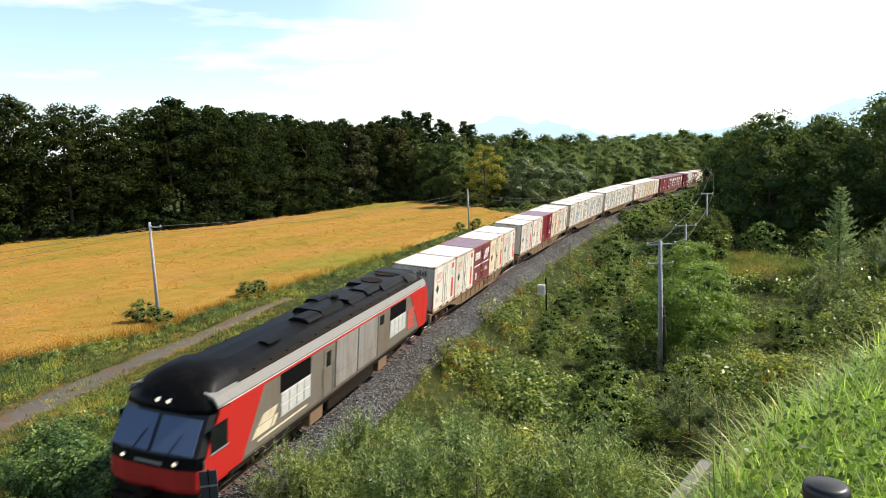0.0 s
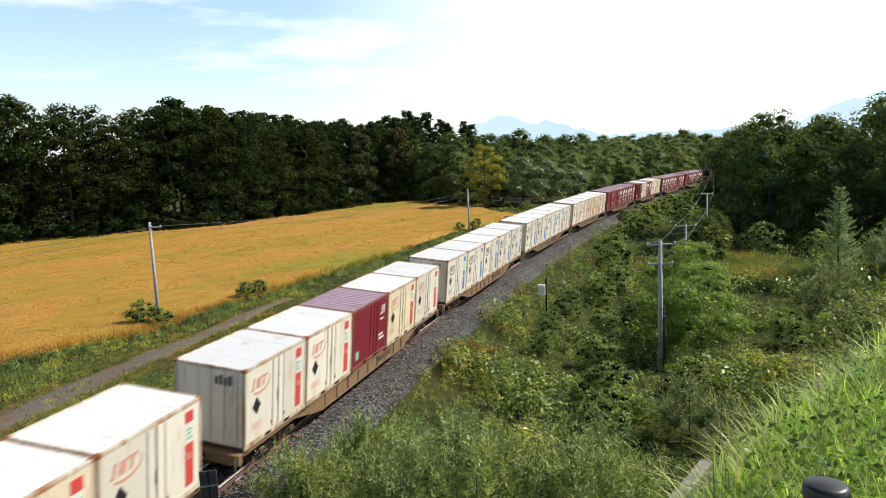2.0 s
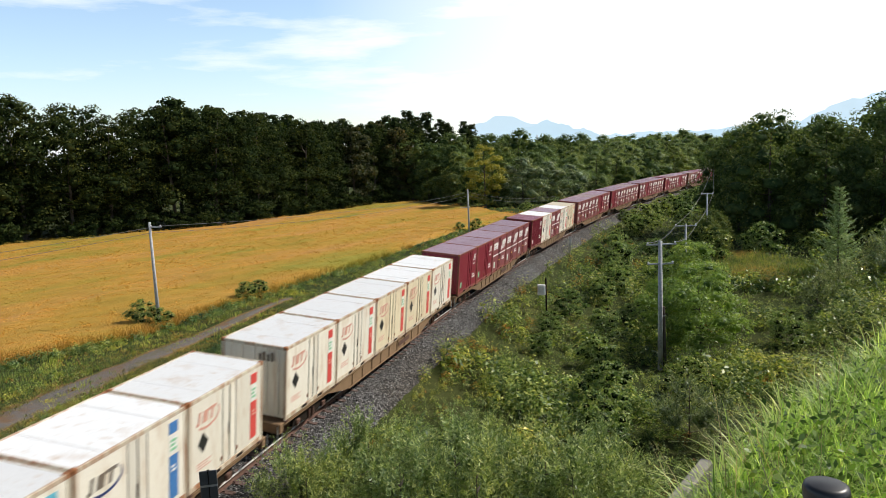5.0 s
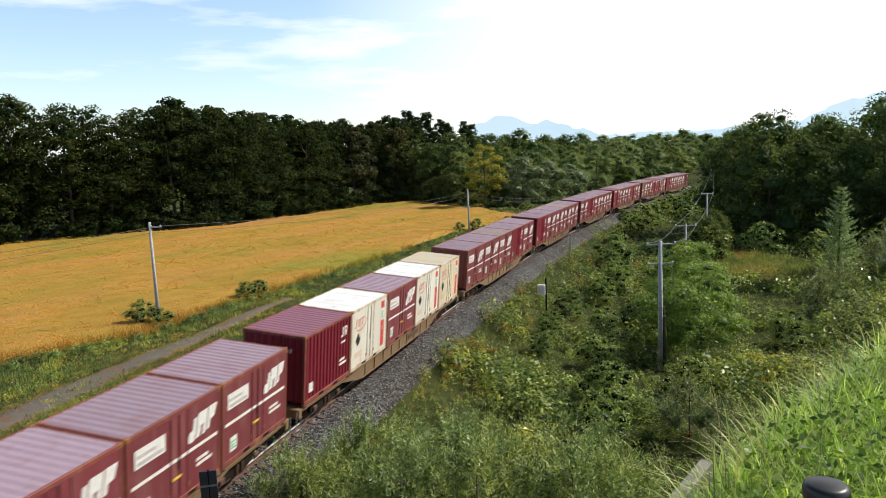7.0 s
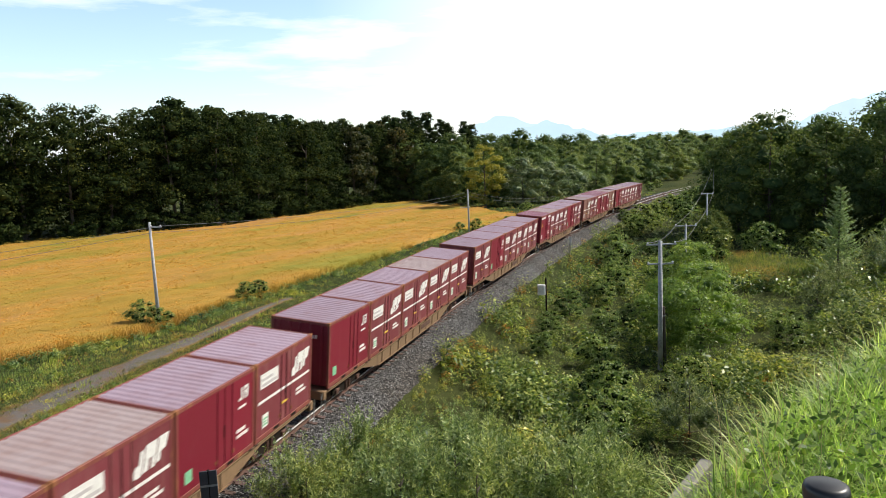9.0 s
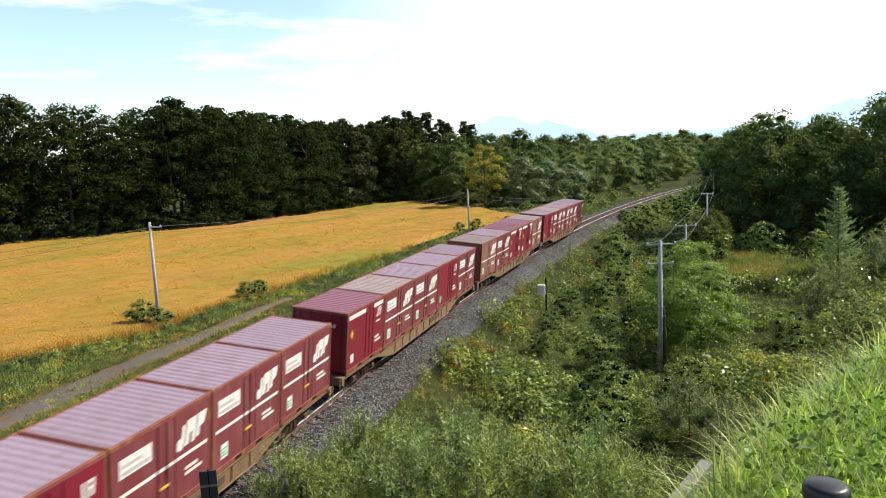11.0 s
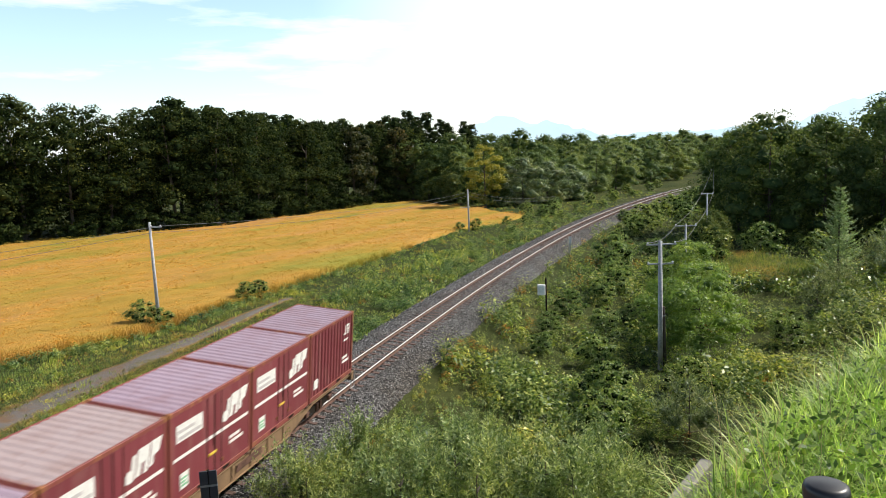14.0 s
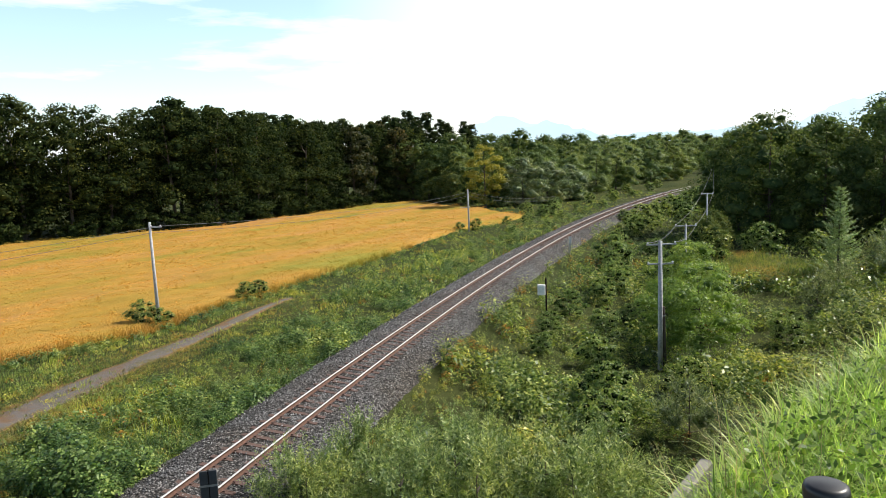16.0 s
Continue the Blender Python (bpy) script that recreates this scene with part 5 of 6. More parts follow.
        part("diamond_sign", slanted(bmesh.new(), x, [(-1.22, 0.98 + e), (-0.99, 1.26 + e), (-1.22, 1.54 + e), (-1.45, 1.26 + e)]), M_MARKK, t, "black diamond sign")
        part("lettering", rows_of_bars(bmesh.new(), x, -1.5, -0.85, 0.5, 0.72, 3, 0.6), M_MARKP if style == "panel" else M_LGREY, t)
        part("logo", rows_of_bars_end(bmesh.new(), -hl - 0.004, 0.2, 0.8, 1.95, 2.25), M_LGREY, t)
    elif style == "classic":
        bm = bmesh.new()
        # a hooked block and two heavy slanted blocks set close together
        slanted(bm, x, [(0.42, 1.44), (0.60, 1.40), (0.68, 1.46), (0.80, 2.02), (0.66, 2.02), (0.60, 1.70), (0.50, 1.72), (0.42, 1.62)])
        slanted(bm, x, [(0.72, 1.46), (0.90, 1.46), (0.96, 1.74), (1.06, 1.74), (1.0, 1.46), (1.14, 1.46), (1.27, 2.10), (0.86, 2.10)])
        slanted(bm, x, [(1.19, 1.52), (1.33, 1.52), (1.37, 1.74), (1.55, 1.78), (1.68, 2.12), (1.32, 2.12)])
        part("logo", bm, M_MARKW, t, "white slanted block logo")
        part("stripe", box(x, x + 0.005, -1.7, -0.34, 1.18, 1.27), M_MARKW, t, "white horizontal stripe")
        part("stripe", box(x, x + 0.005, 0.4, 1.7, 1.18, 1.27), M_MARKW, t)
        part("stripe", box(x, x + 0.005, -0.27, 0.02, 1.18, 1.27), M_MARKW, t)
        part("stripe", box(x, x + 0.005, 0.06, 0.35, 1.18, 1.27), M_MARKW, t)
        if body is not M_BROWN:
            sign = part("sign_panel", box(x, x + 0.006, -1.58, -0.5, 1.64, 2.1), M_MARKW, t, "white sign panel with faded print")
            part("print", rows_of_bars(bmesh.new(), x + 0.006, -1.5, -0.6, 1.7, 2.04, 2, 0.5), M_SIGNGREY, sign)
        part("lettering", rows_of_bars(bmesh.new(), x, 0.75, 1.45, 0.66, 0.95, 2), M_MARKW, t)
        part("sticker", box(x, x + 0.005, -1.45, -1.1, 0.35, 0.78), M_MARKW, t)
        part("lettering", rows_of_bars(bmesh.new(), x + 0.006, -1.42, -1.14, 0.42, 0.7, 3), M_MARKG, t)
        part("door_handle", box(x, x + 0.03, -0.24, 0.1, 0.72, 0.78), M_MARKY, t, "yellow door handle")
        part("logo", rows_of_bars_end(bmesh.new(), -hl - 0.004, 0.1, 0.7, 1.9, 2.12), M_MARKW, t)
    elif style in ("doors", "ribbed", "band"):
        bm = bmesh.new()
        x2 = hw - 0.016 if style == "ribbed" else x
        for y, z0, z1, w in ((1.0, 1.72, 1.8, 0.2), (1.13, 1.72, 2.1, 0.07), (1.27, 1.72, 2.1, 0.07), (1.27, 2.03, 2.1, 0.24), (1.27, 1.88, 1.95, 0.24), (1.44, 1.9, 2.08, 0.07), (1.4, 1.72, 1.9, 0.08)):
            bx(bm, x2, x2 + 0.006, y, y + w, z0, z1)
        part("logo", bm, M_MARKW, t, "white two-letter logo shape")
        part("lettering", rows_of_bars(bmesh.new(), x2, 0.9, 1.5, 0.62, 0.95, 2), M_MARKW, t)
        part("lettering", rows_of_bars(bmesh.new(), x2, 1.0, 1.4, 1.48, 1.6, 1), M_MARKW, t)
        part("sticker", box(x2, x2 + 0.005, -1.5, -1.2, 0.38, 0.72), M_MARKG if style == "doors" else M_MARKW, t)
        part("logo", rows_of_bars_end(bmesh.new(), -hl + 0.01 if style == "ribbed" else -hl + 0.006, 0.2, 0.75, 1.85, 2.0), M_MARKW, t)
    if style == "band":
        part("band", box(x, x + 0.006, -1.7, -0.1, 2.17, 2.34), M_MARKW, t, "white band below the roof")
        part("band", box(x, x + 0.006, 0.72, 1.7, 2.17, 2.34), M_MARKW, t)
        part("diamond_sign", slanted(bmesh.new(), x, [(-1.4, 1.35), (-1.26, 1.55), (-1.4, 1.75), (-1.54, 1.55)]), M_MARKY, t, "yellow diamond sign")
    return t


def rows_of_bars_end(bm, y, x0, x1, z0, z1):
    n = 4
    w = (x1 - x0) / n
    for i in range(n):
        bx(bm, x0 + i * w, x0 + i * w + w * 0.7, y - 0.003, y + 0.003, z0, z1 if i % 2 else z0 + (z1 - z0) * 0.75)
    return bm


def make_bogie(parent, y, r=0.43, wb=1.9, axles=2):
    b = part("bogie_frame", box(-0.62, 0.62, y - 0.2, y + 0.2, 0.42, 0.62, bevel=0.02), M_DARK, parent)
    for sx in (-1, 1):
        bm = bmesh.new()
        prism(bm, [(y - wb / 2 - 0.3, 0.36), (y - wb / 2 + 0.3, 0.36), (y - 0.35, 0.24), (y + 0.35, 0.24), (y + wb / 2 - 0.3, 0.36), (y + wb / 2 + 0.3, 0.36), (y + wb / 2 + 0.25, 0.58), (y + 0.4, 0.66), (y - 0.4, 0.66), (y - wb / 2 - 0.25, 0.58)], "x", sx * 0.78, sx * 0.9)
        part("side_frame", bm, M_DARK, b)
        bm = bmesh.new()
        for k in (-0.14, 0.14):
            cyl(bm, (sx * 0.92, y + k, 0.28), (sx * 0.92, y + k, 0.6), 0.06, seg=8)
        part("spring", bm, M_RUST, b)
        for k in range(axles):
            ya = y + (k - (axles - 1) / 2) * wb / max(1, axles - 1)
            part("axle_box", box(sx * 0.8, sx * 0.98, ya - 0.13, ya + 0.13, r - 0.1, r + 0.12, bevel=0.03), M_RUST, b)
    for k in range(axles):
        ya = y + (k - (axles - 1) / 2) * wb / max(1, axles - 1)
        bm = bmesh.new()
        cyl(bm, (-0.75, 0, 0), (0.75, 0, 0), 0.07, seg=10)
        for c in (-0.56, 0.56):
            cyl(bm, (c - 0.065, 0, 0), (c + 0.055, 0, 0), r, seg=24)
            cyl(bm, (c - math.copysign(0.075, c) - 0.015, 0, 0), (c - math.copysign(0.075, c) + 0.015, 0, 0), r + 0.027, seg=24)
        w = part("wheelset", bm, M_RUST, b)
        w.location = (0, ya, r + 0.003)


def make_wagon():
    t = thing("flat_wagon", "brown weathered flat wagon carrying five containers", "wagon", "container wagons of the freight train")
    for sx in (-1, 1):
        prof = [(-9.5, 0.85), (-6.2, 0.84), (-4.6, 0.44), (4.6, 0.44), (6.2, 0.84), (9.5, 0.85), (9.5, 1.0), (-9.5, 1.0)]
        sill = part("side_sill", prism(bmesh.new(), prof, "x", sx * 1.06, sx * 1.14), M_SILL, t)
        part("sill_flange", box(sx * 1.0, sx * 1.2, -9.5, 9.5, 0.965, 1.0), M_SILL, sill)
        part("sill_flange", box(sx * 1.02, sx * 1.19, -4.4, 4.4, 0.415, 0.44), M_SILL, sill)
        for i in range(9):
            y = -4 + i
            part("sill_rib", box(sx * 1.14, sx * 1.175, y - 0.025, y + 0.025, 0.45, 0.96), M_SILL, sill)
        for i in range(10):
            y = -9.47 + (i // 2) * 3.79 + (0.12 if i % 2 == 0 else 3.6)
            part("twist_lock", box(sx * 1.06, sx * 1.25, y - 0.07, y + 0.07, 0.98, 1.05, bevel=0.01), M_RUST, t)
        part("sill_plate", box(sx * 1.176, sx * 1.182, 1.2, 2.6, 0.62, 0.85), M_RUST, sill)
    part("deck", box(-1.06, 1.06, -9.6, 9.6, 0.93, 0.985), M_SILL, t)
    part("centre_sill", box(-0.28, 0.28, -9.5, 9.5, 0.5, 0.95), M_DARK, t)
    for i in range(7):
        part("cross_beam", box(-1.05, 1.05, -4.2 + i * 1.4 - 0.06, -4.2 + i * 1.4 + 0.06, 0.55, 0.94), M_SILL, t)
    bm = bmesh.new()
    bx(bm, -0.75, -0.35, -1.5, 0.3, 0.35, 0.75, 0.05)
    cyl(bm, (0.5, -1.2, 0.55), (0.5, 0.4, 0.55), 0.2, seg=12)
    part("brake_gear", bm, M_DARK, t)
    for sy in (-1, 1):
        part("end_beam", box(-1.2, 1.2, sy * 9.5, sy * 9.72, 0.68, 1.02, bevel=0.02), M_SILL, t)
        bm = cyl(bmesh.new(), (0, sy * 9.6, 0.88), (0, sy * 10.15, 0.88), 0.09, seg=8)
        bx(bm, -0.16, 0.16, sy * 10.0, sy * 10.19, 0.74, 1.0, 0.03)
        part("coupler", bm, M_RUST, t)
        for sx in (-1, 1):
            bm = bmesh.new()
            for y in (9.55, 9.85):
                cyl(bm, (sx * 1.18, sy * y, 0.3), (sx * 1.18, sy * y, 1.0), 0.018, seg=6)
            cyl(bm, (sx * 1.18, sy * 9.55, 0.31), (sx * 1.18, sy * 9.85, 0.31), 0.018, seg=6)
            part("step", bm, M_STEELGREY, t, "pale steel step")
        bm = bmesh.new()
        cyl(bm, (-0.9, sy * 9.68, 1.0), (-0.9, sy * 9.68, 1.6), 0.02, seg=6)
        cyl(bm, (-0.3, sy * 9.68, 1.0), (-0.3, sy * 9.68, 1.6), 0.02, seg=6)
        cyl(bm, (-0.9, sy * 9.68, 1.6), (-0.3, sy * 9.68, 1.6), 0.02, seg=6)
        part("hand_rail", bm, M_STEELGREY, t)
        make_bogie(t, sy * 7.1)
    return t


def make_kinds():
    g = "containers on the freight train"
    return {
        "A": container("freight_container", "off-white container with red stripe and black diamond", g, M_OFFW, M_ROOFW, "panel"),
        "K": container("freight_container", "cream container with red stripe and rusty corners", g, M_CREAM, M_ROOFW, "panel"),
        "Y": container("freight_container", "cream container with stained yellowish roof and red stripe", g, M_CREAM, M_ROOFY, "panel"),
        "B": container("freight_container", "off-white container with blue stripe and black diamond", g, M_OFFW, M_ROOFW, "panel_b"),
        "T": container("freight_container", "off-white container with pale cyan stripe", g, M_OFFW, M_ROOFW, "panel_c"),
        "C": container("freight_container", "maroon container with white stripe and slanted logo", g, M_MAROON, M_ROOFP, "classic"),
        "G": container("freight_container", "maroon container with grey weathered roof and white stripe", g, M_MAROON, M_ROOFG, "classic"),
        "E": container("freight_container", "faded brown container with white stripe and grey roof", g, M_BROWN, M_ROOFG, "classic"),
        "D": container("freight_container", "claret container with plain doors and white logo", g, M_RED, M_ROOFP, "doors"),
        "R": container("freight_container", "claret container with ribbed walls and purple roof", g, M_RED, M_ROOFR, "ribbed"),
        "P": container("freight_container", "maroon container with ribbed walls and chalky purple roof", g, M_MAROON, M_ROOFP, "ribbed"),
        "F": container("freight_container", "claret container with white band and yellow diamond", g, M_RED, M_ROOFR, "band"),
    }


CONSIST = ["AACKA", "AADKA", "BBBBB", "BBTBA", "AAKKA", "DDCCC", "RACAY", "CCGDC", "DCCGC", "CDCCC", "FGCDC", "ECFFE", "DGCCP"]
SPEED, FIRST = 19.6, 26.75      # metres a second; where the first container's near end is at the start


def axle_pose(s):
    a, b = on_track(s - 7.1), on_track(s + 7.1)
    mid = (a + b) / 2
    h = math.atan2(b[0] - a[0], b[1] - a[1])
    p = math.atan2(b[2] - a[2], math.hypot(b[0] - a[0], b[1] - a[1]))
    return Matrix.Translation(mid) @ Matrix.Rotation(-h, 4, "Z") @ Matrix.Rotation(p, 4, "X") @ Matrix.Rotation(CANT, 4, "Y")


SLACK = [-0.6, 0.05, 0.15, 0.1, 0.1, 0.0, -0.2, 0.15, 0.1, 0.1, 0.1, 0.15, -0.3]      # play in the couplings
TRAIN = []      # (thing, place along the line at the start, offset on its wagon)


def make_train():
    kinds, wagon = make_kinds(), make_wagon()
    for i, load in enumerate(CONSIST):
        mid = FIRST + 20.4 * i + 9.4375 + SLACK[i]
        TRAIN.append((copy_thing(wagon, axle_pose(mid)), mid, Matrix()))
        for j, k in enumerate(load):
            off = Matrix.Translation((0, -7.58 + 3.79 * j, DECK))
            TRAIN.append((copy_thing(kinds[k], axle_pose(mid) @ off), mid, off))
    for o in [wagon, *kinds.values()]:
        drop_source(o)


make_train()


def make_loco():
    t = thing("diesel_locomotive", "red and grey diesel locomotive with a sooty black roof", "locomotive")
    hl, hf, d = 9.2, 10.15, -0.9      # rear half, front half, shift of the side fittings
    # body, grey, with sides leaning in above the waist
    half = [(-1.40, 1.0), (-1.44, 1.12), (-1.44, 3.12), (-1.30, 3.30)]
    prof = half + [(-x, z) for x, z in reversed(half)]
    part("body", prism(bmesh.new(), prof, "y", -hf + 1.5, hl - 1.2), M_LGREY, t)
    for sx in (-1, 1):
        part("roof_edge", prism(bmesh.new(), [(sx * 1.452, 3.06), (sx * 1.452, 3.14), (sx * 1.32, 3.34), (sx * 1.0, 3.46), (sx * 0.98, 3.38), (sx * 1.28, 3.25)], "y", -hf + 0.95, hl - 0.7), M_LBAND, t, "light grey roof edge")
        part("bolt_strip", prism(bmesh.new(), [(sx * 1.26, 3.392), (sx * 0.99, 3.484), (sx * 0.99, 3.45), (sx * 1.26, 3.36)], "y", -hf + 2.2, hl - 0.75), M_DARK, t, "dark bolted strip along the roof")
        part("red_line", box(sx * 1.44, sx * 1.456, -hf + 1.5, hl - 1.0, 2.985, 3.055), M_LRED, t, "thin red line below the roof")
        for i in range(15):
            part("bolt", box(sx * 1.10, sx * 1.18, -7 + i * 1.0, -6.9 + i * 1.0, 3.40, 3.47), M_DARK, t)
        # cab side panels with slanted edge
        part("cab_side", prism(bmesh.new(), [(-hf + 0.35, 1.05), (-hf + 2.1, 1.05), (-hf + 3.3, 2.99), (-hf + 1.05, 2.99), (-hf + 0.4, 1.9)], "x", sx * 1.40, sx * 1.452), M_LRED, t, "red cab side")
        part("cab_side", prism(bmesh.new(), [(hl - 0.25, 1.05), (hl - 1.5, 1.05), (hl - 3.0, 2.99), (hl - 0.6, 2.99), (hl - 0.25, 1.9)], "x", sx * 1.40, sx * 1.452), M_LRED, t, "red cab side")
        part("cab_window", box(sx * 1.45, sx * 1.462, -hf + 0.62, -hf + 1.38, 1.93, 2.66), M_GLASSD, t, "dark cab side window")
        part("window_rim", box(sx * 1.45, sx * 1.475, -hf + 0.6, -hf + 1.42, 1.88, 1.93), M_STEELGREY, t)
        part("cab_door", box(sx * 1.45, sx * 1.46, hl - 1.05, hl - 0.5, 1.1, 2.85, bevel=0.004), M_LRED, t)
        for a, b in ((-5.0 + d, -3.0 + d), (4.5 + d, 6.5 + d)):
            part("air_intake", box(sx * 1.44, sx * 1.458, a, b, 2.35, 2.96), M_SOOT, t, "black intake opening")
            g = part("grille", box(sx * 1.44, sx * 1.46, a, b, 1.55, 2.35), M_GRILLE, t, "silver filter grille")
            for k in range(4):
                y = a + (b - a) * k / 4
                for q in range(2):
                    part("filter_panel", box(sx * 1.46, sx * 1.478, y + 0.03, y + (b - a) / 4 - 0.03, 1.60 + q * 0.38, 1.94 + q * 0.38, bevel=0.006), M_GRILLE, g)
        part("side_door", box(sx * 1.44, sx * 1.455, -2.0 + d, -1.25 + d, 1.15, 2.92, bevel=0.004), M_LGREY, t)
        part("door_window", box(sx * 1.455, sx * 1.46, -1.8 + d, -1.45 + d, 2.2, 2.75), M_GLASSD, t)
        for a, b in ((-1.0 + d, 0.95 + d), (1.05 + d, 3.0 + d)):
            p = part("engine_door", box(sx * 1.44, sx * 1.464, a, b, 1.2, 2.95, bevel=0.006), M_LDOOR, t, "light grey engine room door")
            part("door_seam", box(sx * 1.464, sx * 1.468, a, b, 1.7, 1.72), M_LGREY, p)
        for q in (-1.03, 0.97, 3.02):
            part("door_gap", box(sx * 1.44, sx * 1.4585, q + d, q + 0.06 + d, 1.18, 2.96), M_DARK, t, "dark gap between doors")
        for q in (-2.06, -1.25):
            part("door_rail", cyl(bmesh.new(), (sx * 1.49, q + d, 1.2), (sx * 1.49, q + d, 2.3), 0.016, seg=6), M_STEELGREY, t)
        part("white_line", box(sx * 1.44, sx * 1.459, -hf + 1.2, hl - 0.8, 3.062, 3.085), M_MARKW, t, "thin white line below the roof edge")
        part("side_window", box(sx * 1.444, sx * 1.455, 3.3 + d, 3.75 + d, 2.45, 2.85), M_GLASSD, t)
        part("sill_line", box(sx * 1.44, sx * 1.452, -6.3 + d, -3.2 + d, 1.28, 1.34), M_CREAM, t, "cream stripe along the sill")
        for pts in (((-6.62, 1.46), (-5.62, 1.46), (-5.42, 1.74), (-6.36, 1.74)), ((-6.32, 1.77), (-5.40, 1.77), (-5.16, 2.06), (-5.96, 2.06)), ((-5.56, 1.46), (-5.34, 1.46), (-5.12, 1.76), (-5.36, 1.76))):
            part("logo", prism(bmesh.new(), [(q + d, z) for q, z in pts], "x", sx * 1.44, sx * 1.453), M_CREAM, t, "cream slanted logo shape")
        bm = bmesh.new()
        for k in range(5):
            bx(bm, sx * 1.44, sx * 1.454, 5.95, 6.9 - 0.1 * (k % 2), 1.35 + k * 0.2, 1.48 + k * 0.2)
        part("lettering", bm, M_STRIPER, t, "red block lettering")
        part("skirt", box(sx * 1.3, sx * 1.4, -hf + 1.6, hl - 1.5, 0.86, 1.0), M_DARK, t)
        for a in (-3.7, 2.6):
            part("underfloor_box", box(sx * 1.05, sx * 1.36, a, a + 1.0, 0.32, 0.92, bevel=0.03), M_SILL, t, "brown underfloor equipment box")
        part("fuel_tank", box(sx * 0.5, sx * 1.3, -2.2, 2.2, 0.3, 0.95, bevel=0.06), M_DARK, t)
    # roof
    rp = [(-1.14, 3.36), (-1.06, 3.49), (-0.82, 3.62), (-0.3, 3.70), (0.3, 3.70), (0.82, 3.62), (1.06, 3.49), (1.14, 3.36)]
    part("roof", prism(bmesh.new(), rp, "y", -hf + 2.4, hl - 0.9), M_LROOF, t, smooth=False)
    for a, b, w, z in ((-1.4, 0.4, 0.7, 3.86), (0.8, 2.4, 0.8, 3.82), (4.0, 8.2, 0.95, 3.80)):
        part("roof_hatch", prism(bmesh.new(), [(-w, 3.58), (-w + 0.16, z - 0.02), (-w + 0.3, z), (w - 0.3, z), (w - 0.16, z - 0.02), (w, 3.58)], "y", a, b), M_LROOF, t)
    for a, b, x, w, z in ((-2.6, -1.5, 0.25, 0.42, 3.84), (-0.2, 0.75, -0.45, 0.35, 3.94), (2.5, 3.9, 0.3, 0.5, 3.88), (-5.4, -4.6, 0.5, 0.25, 3.76)):
        part("roof_cowl", prism(bmesh.new(), [(x - w, 3.7), (x - w * 0.8, z - 0.06), (x - w * 0.4, z), (x + w * 0.4, z), (x + w * 0.8, z - 0.06), (x + w, 3.7)], "y", a, b), M_LROOF, t, "sooty roof cowl")
    for y in (5.2, 6.9):
        part("fan_ring", cyl(bmesh.new(), (0, y - 0.4, 3.78), (0, y - 0.4, 3.84), 0.5, seg=20), M_DARK, t)
    part("exhaust", cyl(bmesh.new(), (0.15, 0.6, 3.7), (0.15, 0.6, 3.98), 0.16, seg=14), M_DARK, t)
    for y in (0.8, 2.75):
        bm = bmesh.new()
        for k in range(5):
            cyl(bm, (0.55 + k * 0.12, y, 3.72 - 0.018 * k * k), (0.67 + k * 0.12, y, 3.72 - 0.018 * (k + 1) ** 2), 0.03, seg=6)
        part("roof_pipe", bm, M_DARK, t)

    # cab fronts: lower red nose, slanted screen, rounded black brow
    def cab(sy):
        def loft(rings, close=True):
            bm = bmesh.new()
            rr = [[bm.verts.new(p) for p in ring] for ring in rings]
            for a, b in zip(rr, rr[1:]):
                for i in range(len(a) - 1):
                    bm.faces.new((a[i], a[i + 1], b[i + 1], b[i]))
            if close:
                bm.faces.new(rr[0])
                bm.faces.new(rr[-1])
            bmesh.ops.recalc_face_normals(bm, faces=bm.faces)
            return bm

        def ring(y, w, z, y_mid, back):
            # outline in plan, from one side round the front to the other
            return [(-w, sy * back, z), (-w, sy * (y + 0.35), z), (-w * 0.93, sy * (y + 0.08), z), (-w * 0.55, sy * (y_mid + 0.0), z), (0, sy * (y_mid - 0.03), z), (w * 0.55, sy * y_mid, z), (w * 0.93, sy * (y + 0.08), z), (w, sy * (y + 0.35), z), (w, sy * back, z)]

        f = -hf if sy > 0 else -hl
        bk = f + 1.52
        c = part("cab", loft([ring(f + 0.15, 1.40, 0.95, f + 0.08, bk), ring(f + 0.08, 1.43, 1.1, f + 0.0, bk), ring(f + 0.08, 1.44, 1.62, f + 0.0, bk)]), M_LRED, t, "red cab nose")
        part("nose_band", loft([ring(f + 0.08, 1.446, 1.62, f + 0.0, bk), ring(f + 0.13, 1.446, 1.95, f + 0.05, bk)]), M_LROOF, c, "black band below the windscreen")
        part("windscreen_frame", loft([ring(f + 0.13, 1.44, 1.95, f + 0.05, bk), ring(f + 0.75, 1.38, 2.95, f + 0.62, bk)]), M_BLACK, c)
        for x0, x1 in ((-1.26, -0.06), (0.06, 1.26)):
            bm = bmesh.new()
            vs = []
            for x, z, k in ((x0, 2.02, 0.0), (x1, 2.02, 0.0), (x1 * 0.97, 2.84, 1.0), (x0 * 0.97, 2.84, 1.0)):
                edge = max(0.0, (abs(x) - 0.76) / 0.58) * 0.10
                vs.append(bm.verts.new((x, sy * (f + 0.035 + 0.50 * k + edge), z)))
            bm.faces.new(vs)
            r = bmesh.ops.extrude_face_region(bm, geom=bm.faces[:])
            bmesh.ops.translate(bm, verts=[v for v in r["geom"] if isinstance(v, bmesh.types.BMVert)], vec=(0, sy * -0.02, 0.01))
            bmesh.ops.recalc_face_normals(bm, faces=bm.faces)
            part("windscreen", bm, M_GLASS, c, "glass windscreen pane")
